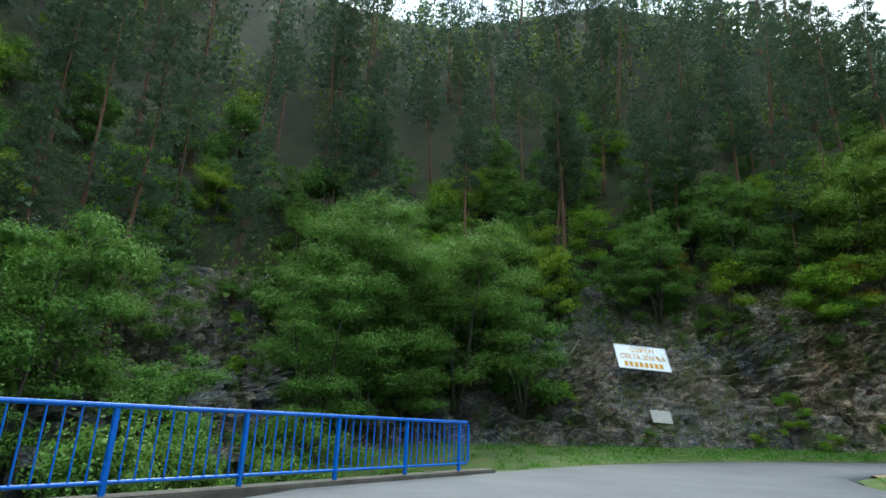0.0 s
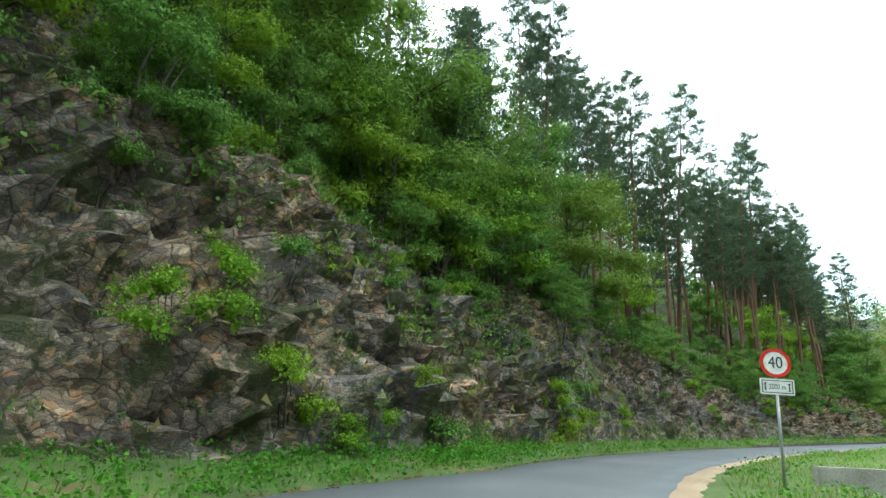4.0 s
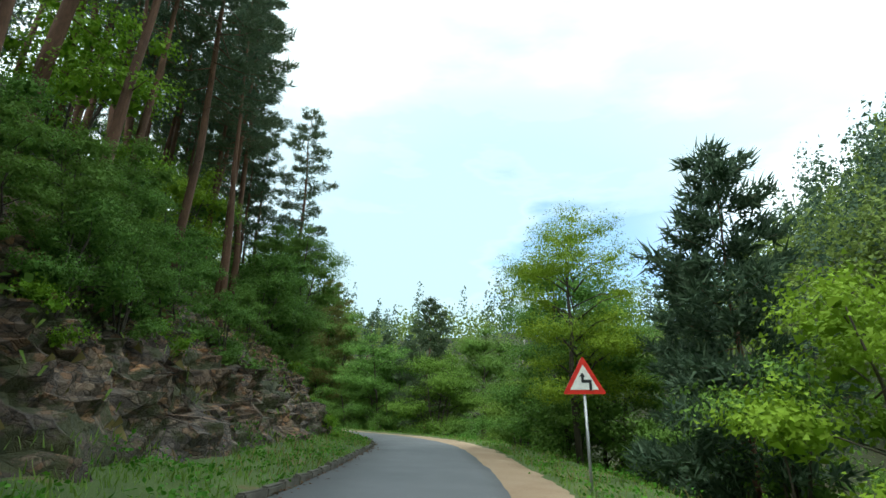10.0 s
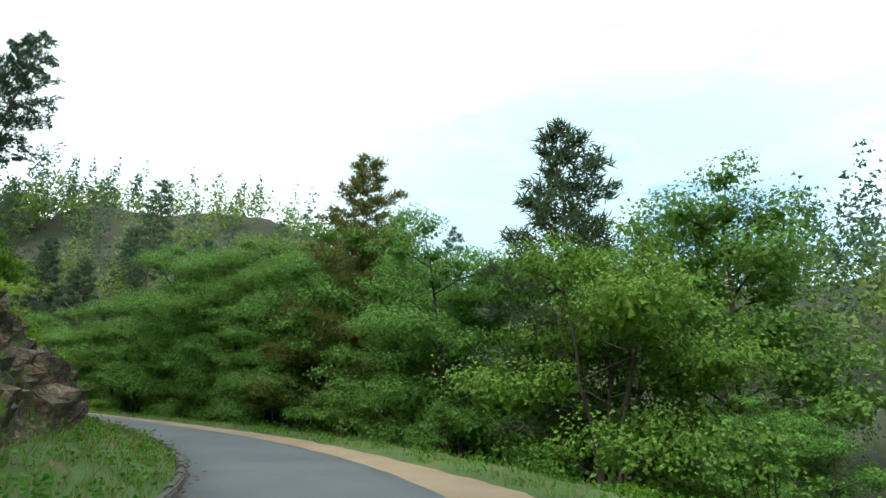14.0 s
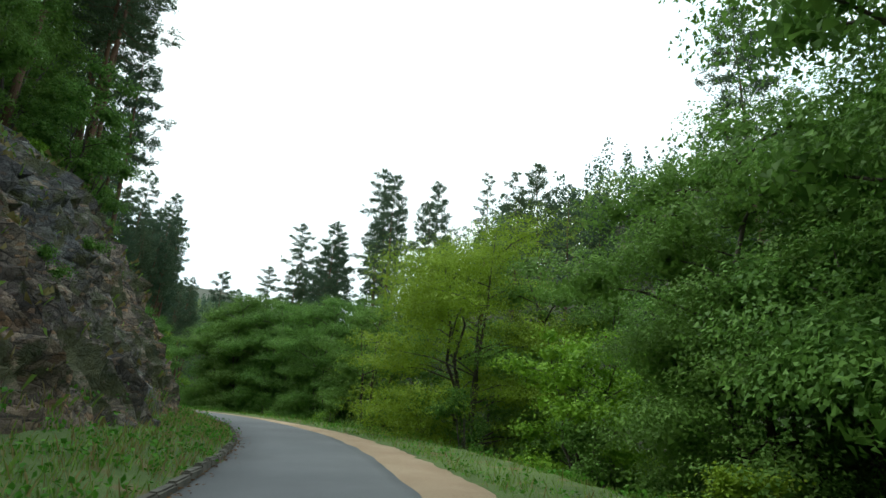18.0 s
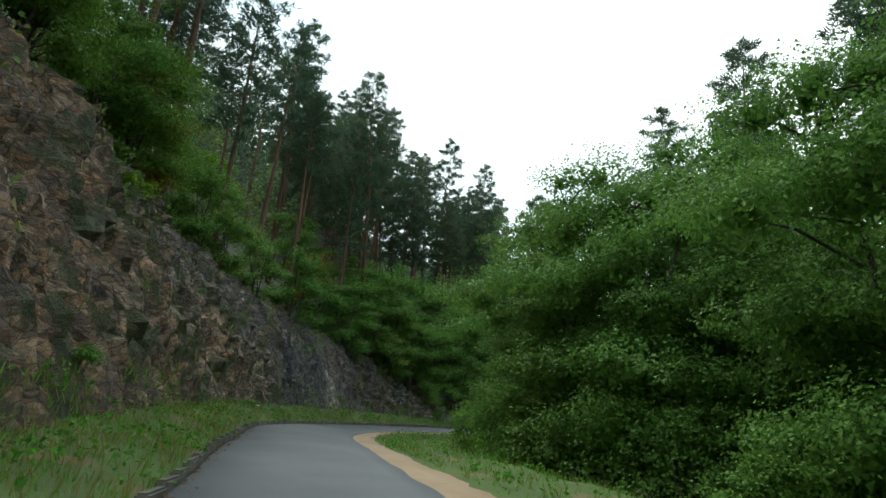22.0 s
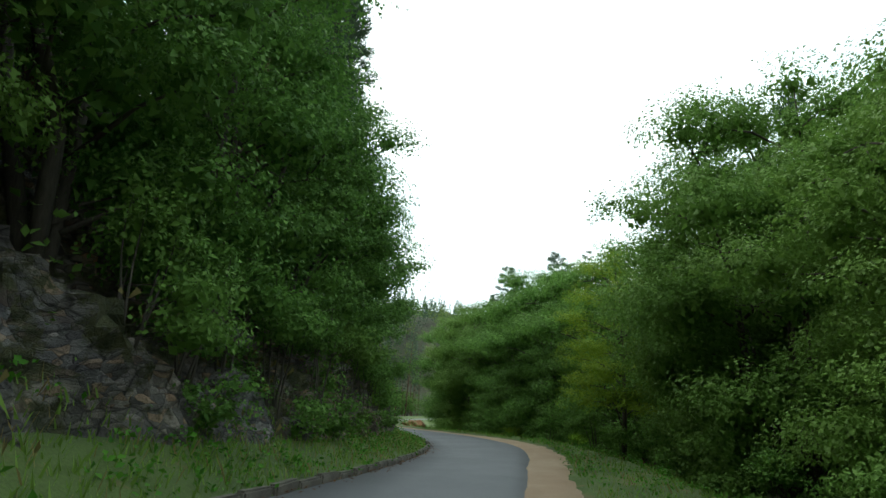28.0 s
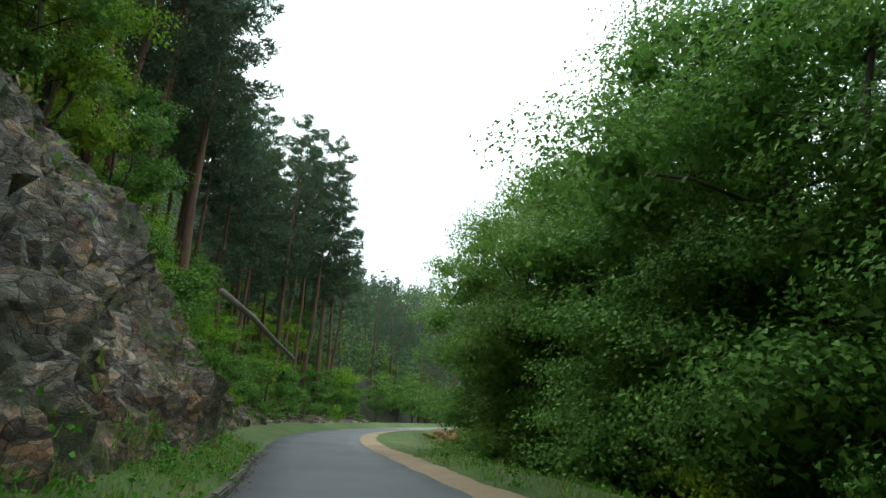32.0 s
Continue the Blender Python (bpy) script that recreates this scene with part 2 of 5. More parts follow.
def rock_shader():
    """Fractured rock: sharp-edged blocks at two sizes, each with its own tone and tilted face, dark joints, earth on ledges."""
    m, n, l, b = shader("rock", 0.72)
    kind = n.new("ShaderNodeAttribute")
    kind.attribute_name = "stone"
    sep = n.new("ShaderNodeSeparateColor")
    l.new(kind.outputs["Color"], sep.inputs["Color"])
    co = n.new("ShaderNodeTexCoord")
    warp = n.new("ShaderNodeTexNoise")
    warp.inputs["Scale"].default_value, warp.inputs["Detail"].default_value = 0.9, 3.0
    l.new(co.outputs["Object"], warp.inputs["Vector"])
    amt = n.new("ShaderNodeVectorMath")
    amt.operation = "SCALE"
    amt.inputs["Scale"].default_value = 0.8
    l.new(warp.outputs["Color"], amt.inputs[0])
    add = n.new("ShaderNodeVectorMath")
    l.new(co.outputs["Object"], add.inputs[0])
    l.new(amt.outputs["Vector"], add.inputs[1])

    def blocks(scale, turn, stretch):
        mp = n.new("ShaderNodeMapping")
        mp.inputs["Rotation"].default_value, mp.inputs["Scale"].default_value = turn, stretch
        l.new(add.outputs["Vector"], mp.inputs["Vector"])
        cell, edge = n.new("ShaderNodeTexVoronoi"), n.new("ShaderNodeTexVoronoi")
        edge.feature = "DISTANCE_TO_EDGE"
        for v in (cell, edge):
            v.inputs["Scale"].default_value = scale
            l.new(mp.outputs["Vector"], v.inputs["Vector"])
        off, lean, face = n.new("ShaderNodeVectorMath"), n.new("ShaderNodeVectorMath"), n.new("ShaderNodeVectorMath")
        off.operation, lean.operation, face.operation = "SUBTRACT", "SUBTRACT", "DOT_PRODUCT"
        l.new(mp.outputs["Vector"], off.inputs[0])
        l.new(cell.outputs["Position"], off.inputs[1])
        l.new(cell.outputs["Color"], lean.inputs[0])
        lean.inputs[1].default_value = (0.5, 0.5, 0.5)
        l.new(off.outputs["Vector"], face.inputs[0])
        l.new(lean.outputs["Vector"], face.inputs[1])
        tone = n.new("ShaderNodeSeparateColor")
        l.new(cell.outputs["Color"], tone.inputs["Color"])
        return tone.outputs["Red"], edge.outputs["Distance"], face.outputs["Value"], tone.outputs["Green"]

    t1, e1, f1, g1 = blocks(1.5, (0.5, 0.35, 0.4), (1.0, 1.0, 1.7))
    t2, e2, f2, g2 = blocks(5.2, (0.9, -0.3, 0.2), (1.0, 1.0, 1.9))
    big = noise_node(n, l, 0.35, 4, 0.6)
    grey = ramp(n, l, big, [(0.3, (0.06, 0.066, 0.078)), (0.48, (0.17, 0.185, 0.20)), (0.6, (0.21, 0.205, 0.19)), (0.75, (0.11, 0.118, 0.128))])
    brown = ramp(n, l, big, [(0.3, (0.13, 0.088, 0.06)), (0.5, (0.27, 0.185, 0.12)), (0.7, (0.19, 0.135, 0.09))])
    pale = ramp(n, l, big, [(0.35, (0.46, 0.45, 0.40)), (0.65, (0.66, 0.64, 0.57))])
    col = mixed(n, l, sep.outputs["Red"], grey, brown)
    col = mixed(n, l, sep.outputs["Green"], col, pale)
    col = mixed(n, l, 1.0, col, ramp(n, l, t1, [(0.0, (0.62, 0.62, 0.65)), (0.5, (0.95, 0.95, 0.95)), (1.0, (1.4, 1.37, 1.3))]), "MULTIPLY")
    col = mixed(n, l, 1.0, col, ramp(n, l, t2, [(0.0, (0.5, 0.5, 0.52)), (0.5, (0.95, 0.94, 0.92)), (1.0, (1.6, 1.58, 1.5))]), "MULTIPLY")
    rust = ramp(n, l, g2, [(0.80, (0, 0, 0)), (0.84, (1, 1, 1))])
    col = mixed(n, l, rust, col, mixed(n, l, 1.0, col, (1.25, 0.98, 0.75), "MULTIPLY"))
    mid = noise_node(n, l, 2.2, 8, 0.72)
    col = mixed(n, l, 0.8, col, ramp(n, l, mid, [(0.32, (0.55, 0.55, 0.57)), (0.5, (0.95, 0.95, 0.95)), (0.68, (1.4, 1.37, 1.32))]), "MULTIPLY")
    crack1 = ramp(n, l, e1, [(0.0, (0.12, 0.12, 0.12)), (0.05, (1, 1, 1))])
    crack2 = ramp(n, l, e2, [(0.0, (0.3, 0.29, 0.28)), (0.06, (1, 1, 1))])
    col = mixed(n, l, 0.85, col, crack1, "MULTIPLY")
    col = mixed(n, l, 0.6, col, crack2, "MULTIPLY")
    col = mixed(n, l, 1.0, col, ramp(n, l, kind.outputs["Alpha"], [(0.0, (0.4, 0.4, 0.42)), (0.5, (1.0, 1.0, 1.0)), (1.0, (1.8, 1.75, 1.68))]), "MULTIPLY")
    soil = ramp(n, l, noise_node(n, l, 0.75, 7, 0.7), [(0.50, (0, 0, 0)), (0.56, (1, 1, 1))])
    soil = mixed(n, l, sep.outputs["Blue"], soil, (0, 0, 0))
    col = mixed(n, l, soil, col, ramp(n, l, mid, [(0.35, (0.03, 0.04, 0.012)), (0.6, (0.085, 0.088, 0.03))]))
    l.new(col, b.inputs["Base Color"])
    fine = noise_node(n, l, 2.4, 12, 0.72)

    def scaled(v, k):
        q = n.new("ShaderNodeMath")
        q.operation = "MULTIPLY"
        q.inputs[1].default_value = k
        l.new(v, q.inputs[0])
        return q.outputs["Value"]

    def plus(u, v):
        q = n.new("ShaderNodeMath")
        l.new(u, q.inputs[0])
        l.new(v, q.inputs[1])
        return q.outputs["Value"]

    relief_h = plus(plus(scaled(f1, 0.35), scaled(f2, 0.3)), plus(plus(scaled(t1, 0.16), scaled(t2, 0.07)), plus(scaled(fine, 0.22), scaled(crack2, 0.03))))
    bump(n, l, b, relief_h, 1.0, 1.0)
    return m


M_ROCK = rock_shader()


# ---------------------------------------------------------------- mesh helpers
def mesh_object(name, verts, faces, mat, parent=None, smooth=False, label=""):
    me = bpy.data.meshes.new(name)
    if isinstance(faces, np.ndarray):
        k = faces.shape[1]
        me.vertices.add(len(verts))
        me.vertices.foreach_set("co", np.ascontiguousarray(verts, dtype=np.float32).ravel())
        me.loops.add(faces.size)
        me.loops.foreach_set("vertex_index", np.ascontiguousarray(faces, dtype=np.int32).ravel())
        me.polygons.add(len(faces))
        me.polygons.foreach_set("loop_start", np.arange(0, faces.size, k, dtype=np.int32))
        me.update(calc_edges=True)
    else:
        me.from_pydata([tuple(v) for v in verts], [], [tuple(f) for f in faces])
    if smooth:
        me.polygons.foreach_set("use_smooth", [True] * len(me.polygons))
    me.materials.append(mat)
    ob = new(name, me)
    if parent:
        ob.parent = parent
    if label:
        ob["label"] = label
    return ob


def part(name, bm, mat, parent, label=""):
    me = bpy.data.meshes.new(name)
    bm.to_mesh(me)
    bm.free()
    me.materials.append(mat)
    ob = new(name, me)
    ob.parent = parent
    if label:
        ob["label"] = label
    return ob


def tube(points, radii, sides=6):
    """A closed tapered tube along points: verts and faces."""
    pts = [Vector(p) for p in points]
    vs, fs = [], []
    for i, p in enumerate(pts):
        d = (pts[min(i + 1, len(pts) - 1)] - pts[max(i - 1, 0)]).normalized()
        a = d.orthogonal().normalized() if abs(d.z) < 0.99 else Vector((1, 0, 0))
        b = d.cross(a)
        for k in range(sides):
            w = 2 * math.pi * k / sides
            vs.append(p + (a * math.cos(w) + b * math.sin(w)) * radii[i])
    for i in range(len(pts) - 1):
        for k in range(sides):
            fs.append((i * sides + k, i * sides + (k + 1) % sides, (i + 1) * sides + (k + 1) % sides, (i + 1) * sides + k))
    fs.append(tuple(range(sides))[::-1])
    fs.append(tuple((len(pts) - 1) * sides + k for k in range(sides)))
    return vs, fs


def merged(pieces):
    vs, fs = [], []
    for v, f in pieces:
        o = len(vs)
        vs += list(v)
        fs += [tuple(i + o for i in face) for face in f]
    return vs, fs


def box_bm(sx, sy, sz, at=(0, 0, 0), bevel=0.0):
    bm = bmesh.new()
    bmesh.ops.create_cube(bm, size=1.0, matrix=Matrix.Translation(at) @ Matrix.Diagonal((sx, sy, sz, 1)))
    if bevel:
        bmesh.ops.bevel(bm, geom=bm.edges[:], offset=bevel, segments=2, affect="EDGES")
    return bm


# ---------------------------------------------------------------- the road's line
LINE = [
    (-2.0, -46.0, -0.6), (-0.8, -15.0, -0.2), (0.0, 0.0, -0.02), (4.5, 15.2, -0.07), (13.5, 25.5, -0.05), (25.1, 28.8, 0.22), (37.2, 26.6, 0.51),
    (49.1, 21.0, 0.73), (60.2, 13.8, 0.96), (70.5, 4.9, 1.33), (80.6, -4.6, 1.7), (91.0, -12.9, 2.04), (103.0, -18.9, 2.26), (116.8, -20.2, 2.54),
    (130.4, -16.3, 2.96), (141.4, -9.1, 3.36), (150.7, -0.1, 3.8), (157.6, 10.7, 4.31), (161.4, 21.7, 4.74), (165.3, 32.2, 5.02), (172.1, 41.6, 5.15),
    (181.6, 49.2, 5.26), (192.4, 55.3, 5.45), (199.6, 59.6, 5.62), (205.9, 64.5, 5.78), (212.0, 71.1, 5.96), (217.1, 78.2, 6.13), (222.8, 86.1, 6.32), (230.0, 94.6, 6.54), (238.7, 102.9, 6.78), (250.2, 111.0, 7.06), (266.3, 120.0, 7.42), (292.2, 132.9, 7.98), (345.1, 163.7, 9.18),
]


def spline(pts, step=0.5):
    p = [Vector(q) for q in pts]
    out = []
    for i in range(len(p) - 1):
        a, b, c, d = p[max(i - 1, 0)], p[i], p[i + 1], p[min(i + 2, len(p) - 1)]
        m1, m2 = (c - a) * 0.5, (d - b) * 0.5
        n = max(2, int((c - b).length / 0.1))
        for k in range(n):
            t = k / n
            out.append(b * (2 * t**3 - 3 * t**2 + 1) + m1 * (t**3 - 2 * t**2 + t) + c * (-2 * t**3 + 3 * t**2) + m2 * (t**3 - t**2))
    arr = np.array([tuple(v) for v in out])
    run = np.r_[0, np.cumsum(np.linalg.norm(np.diff(arr[:, :2], axis=0), axis=1))]
    s = np.arange(0, run[-1], step)
    return s, np.stack([np.interp(s, run, arr[:, k]) for k in range(3)], 1)


RS, RC = spline(LINE)
START = RS[np.argmin(np.hypot(RC[:, 0], RC[:, 1]))]
RS = RS - START                      # metres along the road, 0 at the bridge's end
RT = np.gradient(RC[:, :2], axis=0)
RT /= np.linalg.norm(RT, axis=1)[:, None]
RN = np.stack([RT[:, 1], -RT[:, 0]], 1)   # to the right of travel
S0, S1 = RS[0], RS[-1]


def at(s, d, h=0.0):
    """World place of a point s metres along the road, d to its right and h above it."""
    c = [np.interp(s, RS, RC[:, k]) for k in range(3)]
    n = [np.interp(s, RS, RN[:, k]) for k in range(2)]
    return Vector((c[0] + n[0] * d, c[1] + n[1] * d, c[2] + h - float(tab(BANK, s)) * max(-4.0, min(4.0, d))))


TOE = ((-70, -24), (0, -22), (22, -19), (30, -16), (37, -12.8), (42, -10), (46, -7.8), (50, -4.7), (57, -4.3), (92, -5.0), (112, -4.9), (124, -5.1), (150, -5.0), (184, -4.7),
       (224, -4.6), (233, -4.0), (241, -3.9), (250, -4.3), (276, -4.4), (286, -3.5), (298, -3.6), (310, -4.4), (600, -5.0))
ROCK_H = ((-70, 2), (15, 2.5), (28, 6), (37, 8.5), (46, 7), (53, 5.2), (60, 4.2), (66, 6.5), (75, 6), (88, 3.8), (100, 3.2), (112, 2.8), (126, 4.2), (150, 4.8),
          (170, 4.5), (182, 6.5), (196, 7), (210, 8.5), (224, 6.5), (237, 4.6), (250, 3.6), (262, 3.6), (276, 6), (286, 6.5), (298, 5.5), (310, 2.5), (330, 1.0), (600, 0.8))
ROCK_RUN = ((-70, 6), (22, 7), (37, 7.5), (46, 3.4), (55, 2.8), (75, 3.2), (95, 3.0), (112, 3.2), (130, 4.2), (150, 4.6), (170, 4.4), (184, 4.2), (196, 3.8), (210, 4.2), (222, 3.0), (237, 1.6), (250, 2.6), (265, 3.2), (278, 4.2), (288, 3.4), (300, 3.4), (330, 5), (600, 5))
SLOPE_L = ((-70, 1.35), (26, 1.35), (44, 1.35), (60, 1.0), (80, 0.85), (400, 0.8))
HILL_R = ((-70, 40), (60, 30), (80, 26), (108, 24), (128, 20), (150, 15), (185, 13), (250, 14), (262, 20), (300, 22), (400, 16))
SLOPE_R = ((-70, 0.5), (60, 0.9), (80, 1.0), (112, 1.05), (129, 1.0), (137, 0.6), (145, 0.4), (172, 0.36), (192, 0.7), (400, 0.6))
ROAD_L = ((-70, -3.4), (2, -5.5), (14, -6.0), (20, -4.6), (34, -5.2), (42, -5.0), (52, -2.6), (82, -2.65), (110, -2.75), (127, -2.6), (136, -2.45), (158, -2.8), (186, -2.55), (200, -2.45),
          (214, -2.75), (224, -2.85), (250, -2.85), (260, -2.55), (270, -2.4), (290, -2.2), (400, -2.4))
ROAD_R = ((-70, 4.5), (12, 6.0), (22, 6.5), (30, 3.2), (38, 1.9), (46, 1.6), (92, 1.2), (102, 1.3), (128, 1.35), (136, 1.6), (146, 1.3), (158, 0.8), (176, 0.85), (187, 1.05), (200, 1.25),
          (216, 1.0), (236, 0.6), (250, 0.65), (262, 1.1), (271, 1.7), (282, 1.95), (290, 1.85), (305, 1.9), (400, 1.7))
SHOULDER = ((33, 2.0), (76, 1.95), (92, 2.1), (102, 2.6), (118, 2.8), (128, 2.95), (136, 3.2), (146, 2.8), (158, 2.4), (176, 2.25), (190, 2.6), (205, 2.3), (216, 1.9), (226, 1.75), (239, 1.8),
            (252, 2.05), (262, 2.4), (272, 3.1), (280, 3.4), (290, 2.9), (302, 3.0), (400, 2.6))
BANK = ((110, 0.0), (126, -0.04), (150, -0.03), (165, 0.0), (206, 0.0), (222, 0.07), (250, 0.08), (262, 0.01), (274, -0.04), (292, -0.03), (310, 0.0))   # the bends' cross fall
TOE_H = ((-70, 0.35), (110, 0.35), (128, 0.6), (180, 0.65), (205, 0.55), (230, 0.85), (244, 0.85), (255, 0.6), (290, 0.5), (400, 0.5))


S_END = min(S1, 352.0)               # as far as the bend lets one see


TABLES = {}


def tab(table, s):
    if table not in TABLES:
        TABLES[table] = np.array(table, float).T.copy()
    x, y = TABLES[table]
    return np.interp(s, x, y)


def at_many(s, d, h):
    """The same for arrays: one row a place."""
    s, d = np.asarray(s, float), np.asarray(d, float)
    c = np.stack([np.interp(s, RS, RC[:, k]) for k in range(3)], 1)
    n = np.stack([np.interp(s, RS, RN[:, k]) for k in range(2)], 1)
    c[:, :2] += n * d[:, None]
    c[:, 2] += h - tab(BANK, s) * np.clip(d, -4.0, 4.0)
    return c


def rise(s, d):
    """Height of the land over the road's level."""
    s, d = np.asarray(s, float), np.asarray(d, float)
    toe, rh, run, hr = tab(TOE, s), tab(ROCK_H, s), tab(ROCK_RUN, s), tab(HILL_R, s)
    u = toe - d                                  # metres beyond the foot of the rock
    left = np.where(u < run, rh * np.clip(u / run, 0, 1) ** 0.85, rh + (np.minimum(u, 60) - run) * tab(SLOPE_L, s) + np.maximum(u - 60, 0) * 0.2)
    edge = tab(ROAD_L, s)
    th = tab(TOE_H, s)
    left = np.where(u < 0, th * np.clip((edge - d) / np.maximum(edge - toe, 0.1), 0, 1), left + th)
    gully = np.clip((s - 16) / 10, 0, 1)         # the stream runs under the bridge
    left = np.where((u < 1) & (d < edge - 0.8), left * gully - 2.4 * (1 - gully), left)
    v = d - 4.6
    low = -2.4 * np.clip(v / 5.5, 0, 1) ** 1.3
    right = np.where(d < 4.6, 0.0, low) + np.clip(d - hr, 0, 60) * tab(SLOPE_R, s) + np.maximum(d - hr - 60, 0) * 0.06
    right = np.where(d > 3.0, right, 0.0)
    return np.where(d < edge, left, right)


def lumps(x, y, size, seed=0.0):
    return noise.noise(Vector((x / size, y / size, seed)))


def road_coords(xy):
    """Nearest road place of many points: s, d and the road's height there."""
    s, d, z = np.empty(len(xy)), np.empty(len(xy)), np.empty(len(xy))
    for i in range(0, len(xy), 4000):
        q = xy[i:i + 4000]
        k = np.argmin(((q[:, None, :] - RC[None, ::2, :2]) ** 2).sum(-1), axis=1) * 2
        e = q - RC[k, :2]
        s[i:i + 4000] = RS[k]
        side = (e * RN[k]).sum(1)
        d[i:i + 4000] = np.hypot(e[:, 0], e[:, 1]) * np.where(side < 0, -1, 1)
        z[i:i + 4000] = RC[k, 2]
    return s, d, z


def relief(x, y, d):
    a = min(1.0, max(0.0, (abs(d) - 9) / 14))
    return a * (lumps(x, y, 14) * 1.5 + lumps(x, y, 45, 3) * 3.5) if a else 0.0


# ---------------------------------------------------------------- ground
def build_ground():
    far_lo, far_hi = [-3000, -1400, -700, -380], [560, 800, 1500, 3000]
    xs = np.r_[far_lo, np.arange(-170, 440, 2.5), far_hi]
    ys = np.r_[far_lo, np.arange(-190, 330, 2.5), far_hi]
    gx, gy = np.meshgrid(xs, ys)
    xy = np.stack([gx.ravel(), gy.ravel()], 1)
    s, d, z = road_coords(xy)
    h = z + rise(s, d)
    toe, run = tab(TOE, s), tab(ROCK_RUN, s)
    h = h - np.where((d < 7.0) & (d > toe - run - 4.5), 2.4, 0.0)
    h = h + np.array([relief(x, y, q) for (x, y), q in zip(xy, d)])
    w = len(xs)
    faces = [(j * w + i, j * w + i + 1, (j + 1) * w + i + 1, (j + 1) * w + i) for j in range(len(ys) - 1) for i in range(w - 1)]
    ob = mesh_object("ground", np.c_[xy, h], faces, M_FOREST, smooth=True)
    return tagged(ob, "dark leaf-littered forest soil of the valley sides", "ground", kind="structure")


GROUND = build_ground()


def strip(name, s_from, s_to, offsets, mat, label, category, step=0.5, wobble=0.0, seed=0.0):
    """A band along the road; offsets(s) gives rows of (d, h)."""
    ss = np.arange(s_from, s_to + 1e-6, step)
    vs, cols = [], 0
    for s in ss:
        row = offsets(s)
        cols = len(row)
        for d, h in row:
            vs.append(at(s, d + (wobble * lumps(s, d * 3, 1.3, seed) if wobble else 0), h))
    fs = [(i * cols + j, (i + 1) * cols + j, (i + 1) * cols + j + 1, i * cols + j + 1) for i in range(len(ss) - 1) for j in range(cols - 1)]
    return tagged(mesh_object(name, vs, fs, mat, smooth=True), label, category, kind="structure")


def road_rows(s):
    l, r = float(tab(ROAD_L, s)), float(tab(ROAD_R, s))
    l, r = l + 0.12 * lumps(s, 0, 2.0), r + 0.10 * lumps(s, 9, 1.5)
    return [(l - 0.05, -0.3), (l, 0.0), (l * 0.5, 0.03), (0.0, 0.035), (r * 0.6, 0.02), (r, 0.0), (r + 0.05, -0.25)]


strip("road", S0 + 1, S1 - 1, road_rows, M_ASPHALT, "narrow grey worn asphalt road", "road")


def shoulder_rows(s):
    r = float(tab(ROAD_R, s))
    w = max(0.35, float(tab(SHOULDER, s)) - r + 0.3 * lumps(s, 4, 9.0) + 0.12 * lumps(s, 2, 1.7))
    return [(r - 0.3, -0.06), (r + 0.05, -0.015), (r + w * 0.5, 0.01), (r + w, -0.02), (r + w + 0.15, -0.25)]


strip("gravel_shoulder", 33, S1 - 1, shoulder_rows, M_GRAVEL, "pale sandy gravel shoulder beside the asphalt", "shoulder", wobble=0.2)


def river_rows(s):
    r = max(float(tab(ROAD_R, s)) + 0.25, float(tab(SHOULDER, s)) - 0.35 if s > 33 else 0)
    ds = [r, r + 0.6] + [max(r + 0.8, x) for x in (3.6, 4.6, 5.6, 6.8, 8.2, 9.5)]
    return [(d, float(rise(s, d)) - (0.07 if k == 0 else -0.03) + 0.08 * lumps(s, d, 0.9) - (0.5 if k == 7 else 0)) for k, d in enumerate(ds)]


strip("verge_river_side", S0 + 2, S1 - 1, river_rows, M_TURF, "green grass verge sloping down to the stream", "verge", wobble=0.2, seed=4)


def left_rows(s):
    l, toe = float(tab(ROAD_L, s)), float(tab(TOE, s))
    rows = [(l + 0.1, -0.08)]
    for k in range(7):
        d = l - 0.05 + (toe - 0.35 - l) * k / 6
        rows.append((d, float(rise(s, max(d - 0.01, toe + 0.01))) + 0.06 * lumps(s, k, 0.8) + 0.02))
    return rows


strip("verge_rock_side", 19, S1 - 1, left_rows, M_TURF, "grass and weed verge under the rock", "verge")


def hashed(p, k):
    return noise.cell_vector(p * 7.31 + Vector((k, k * 2, k * 3)))


def fractured(p, size, tilt):
    """Height of broken stone blocks: each block has its own level and its own tilted face."""
    w0 = p + noise.noise_vector(p * (0.8 / size)) * (0.35 * size)
    q = Vector(((w0.x + 0.35 * w0.z) / size, (w0.y - 0.2 * w0.z) / (size * 0.8), (w0.z + 0.3 * w0.x) / (size * 1.3)))
    c = noise.voronoi(q)[1][0]
    r, w = hashed(c, 1), hashed(c, 5)
    return (r.x * 0.9 + (q - c).dot(w) * tilt) * size, r.y


ROCK_STEP = 0.19


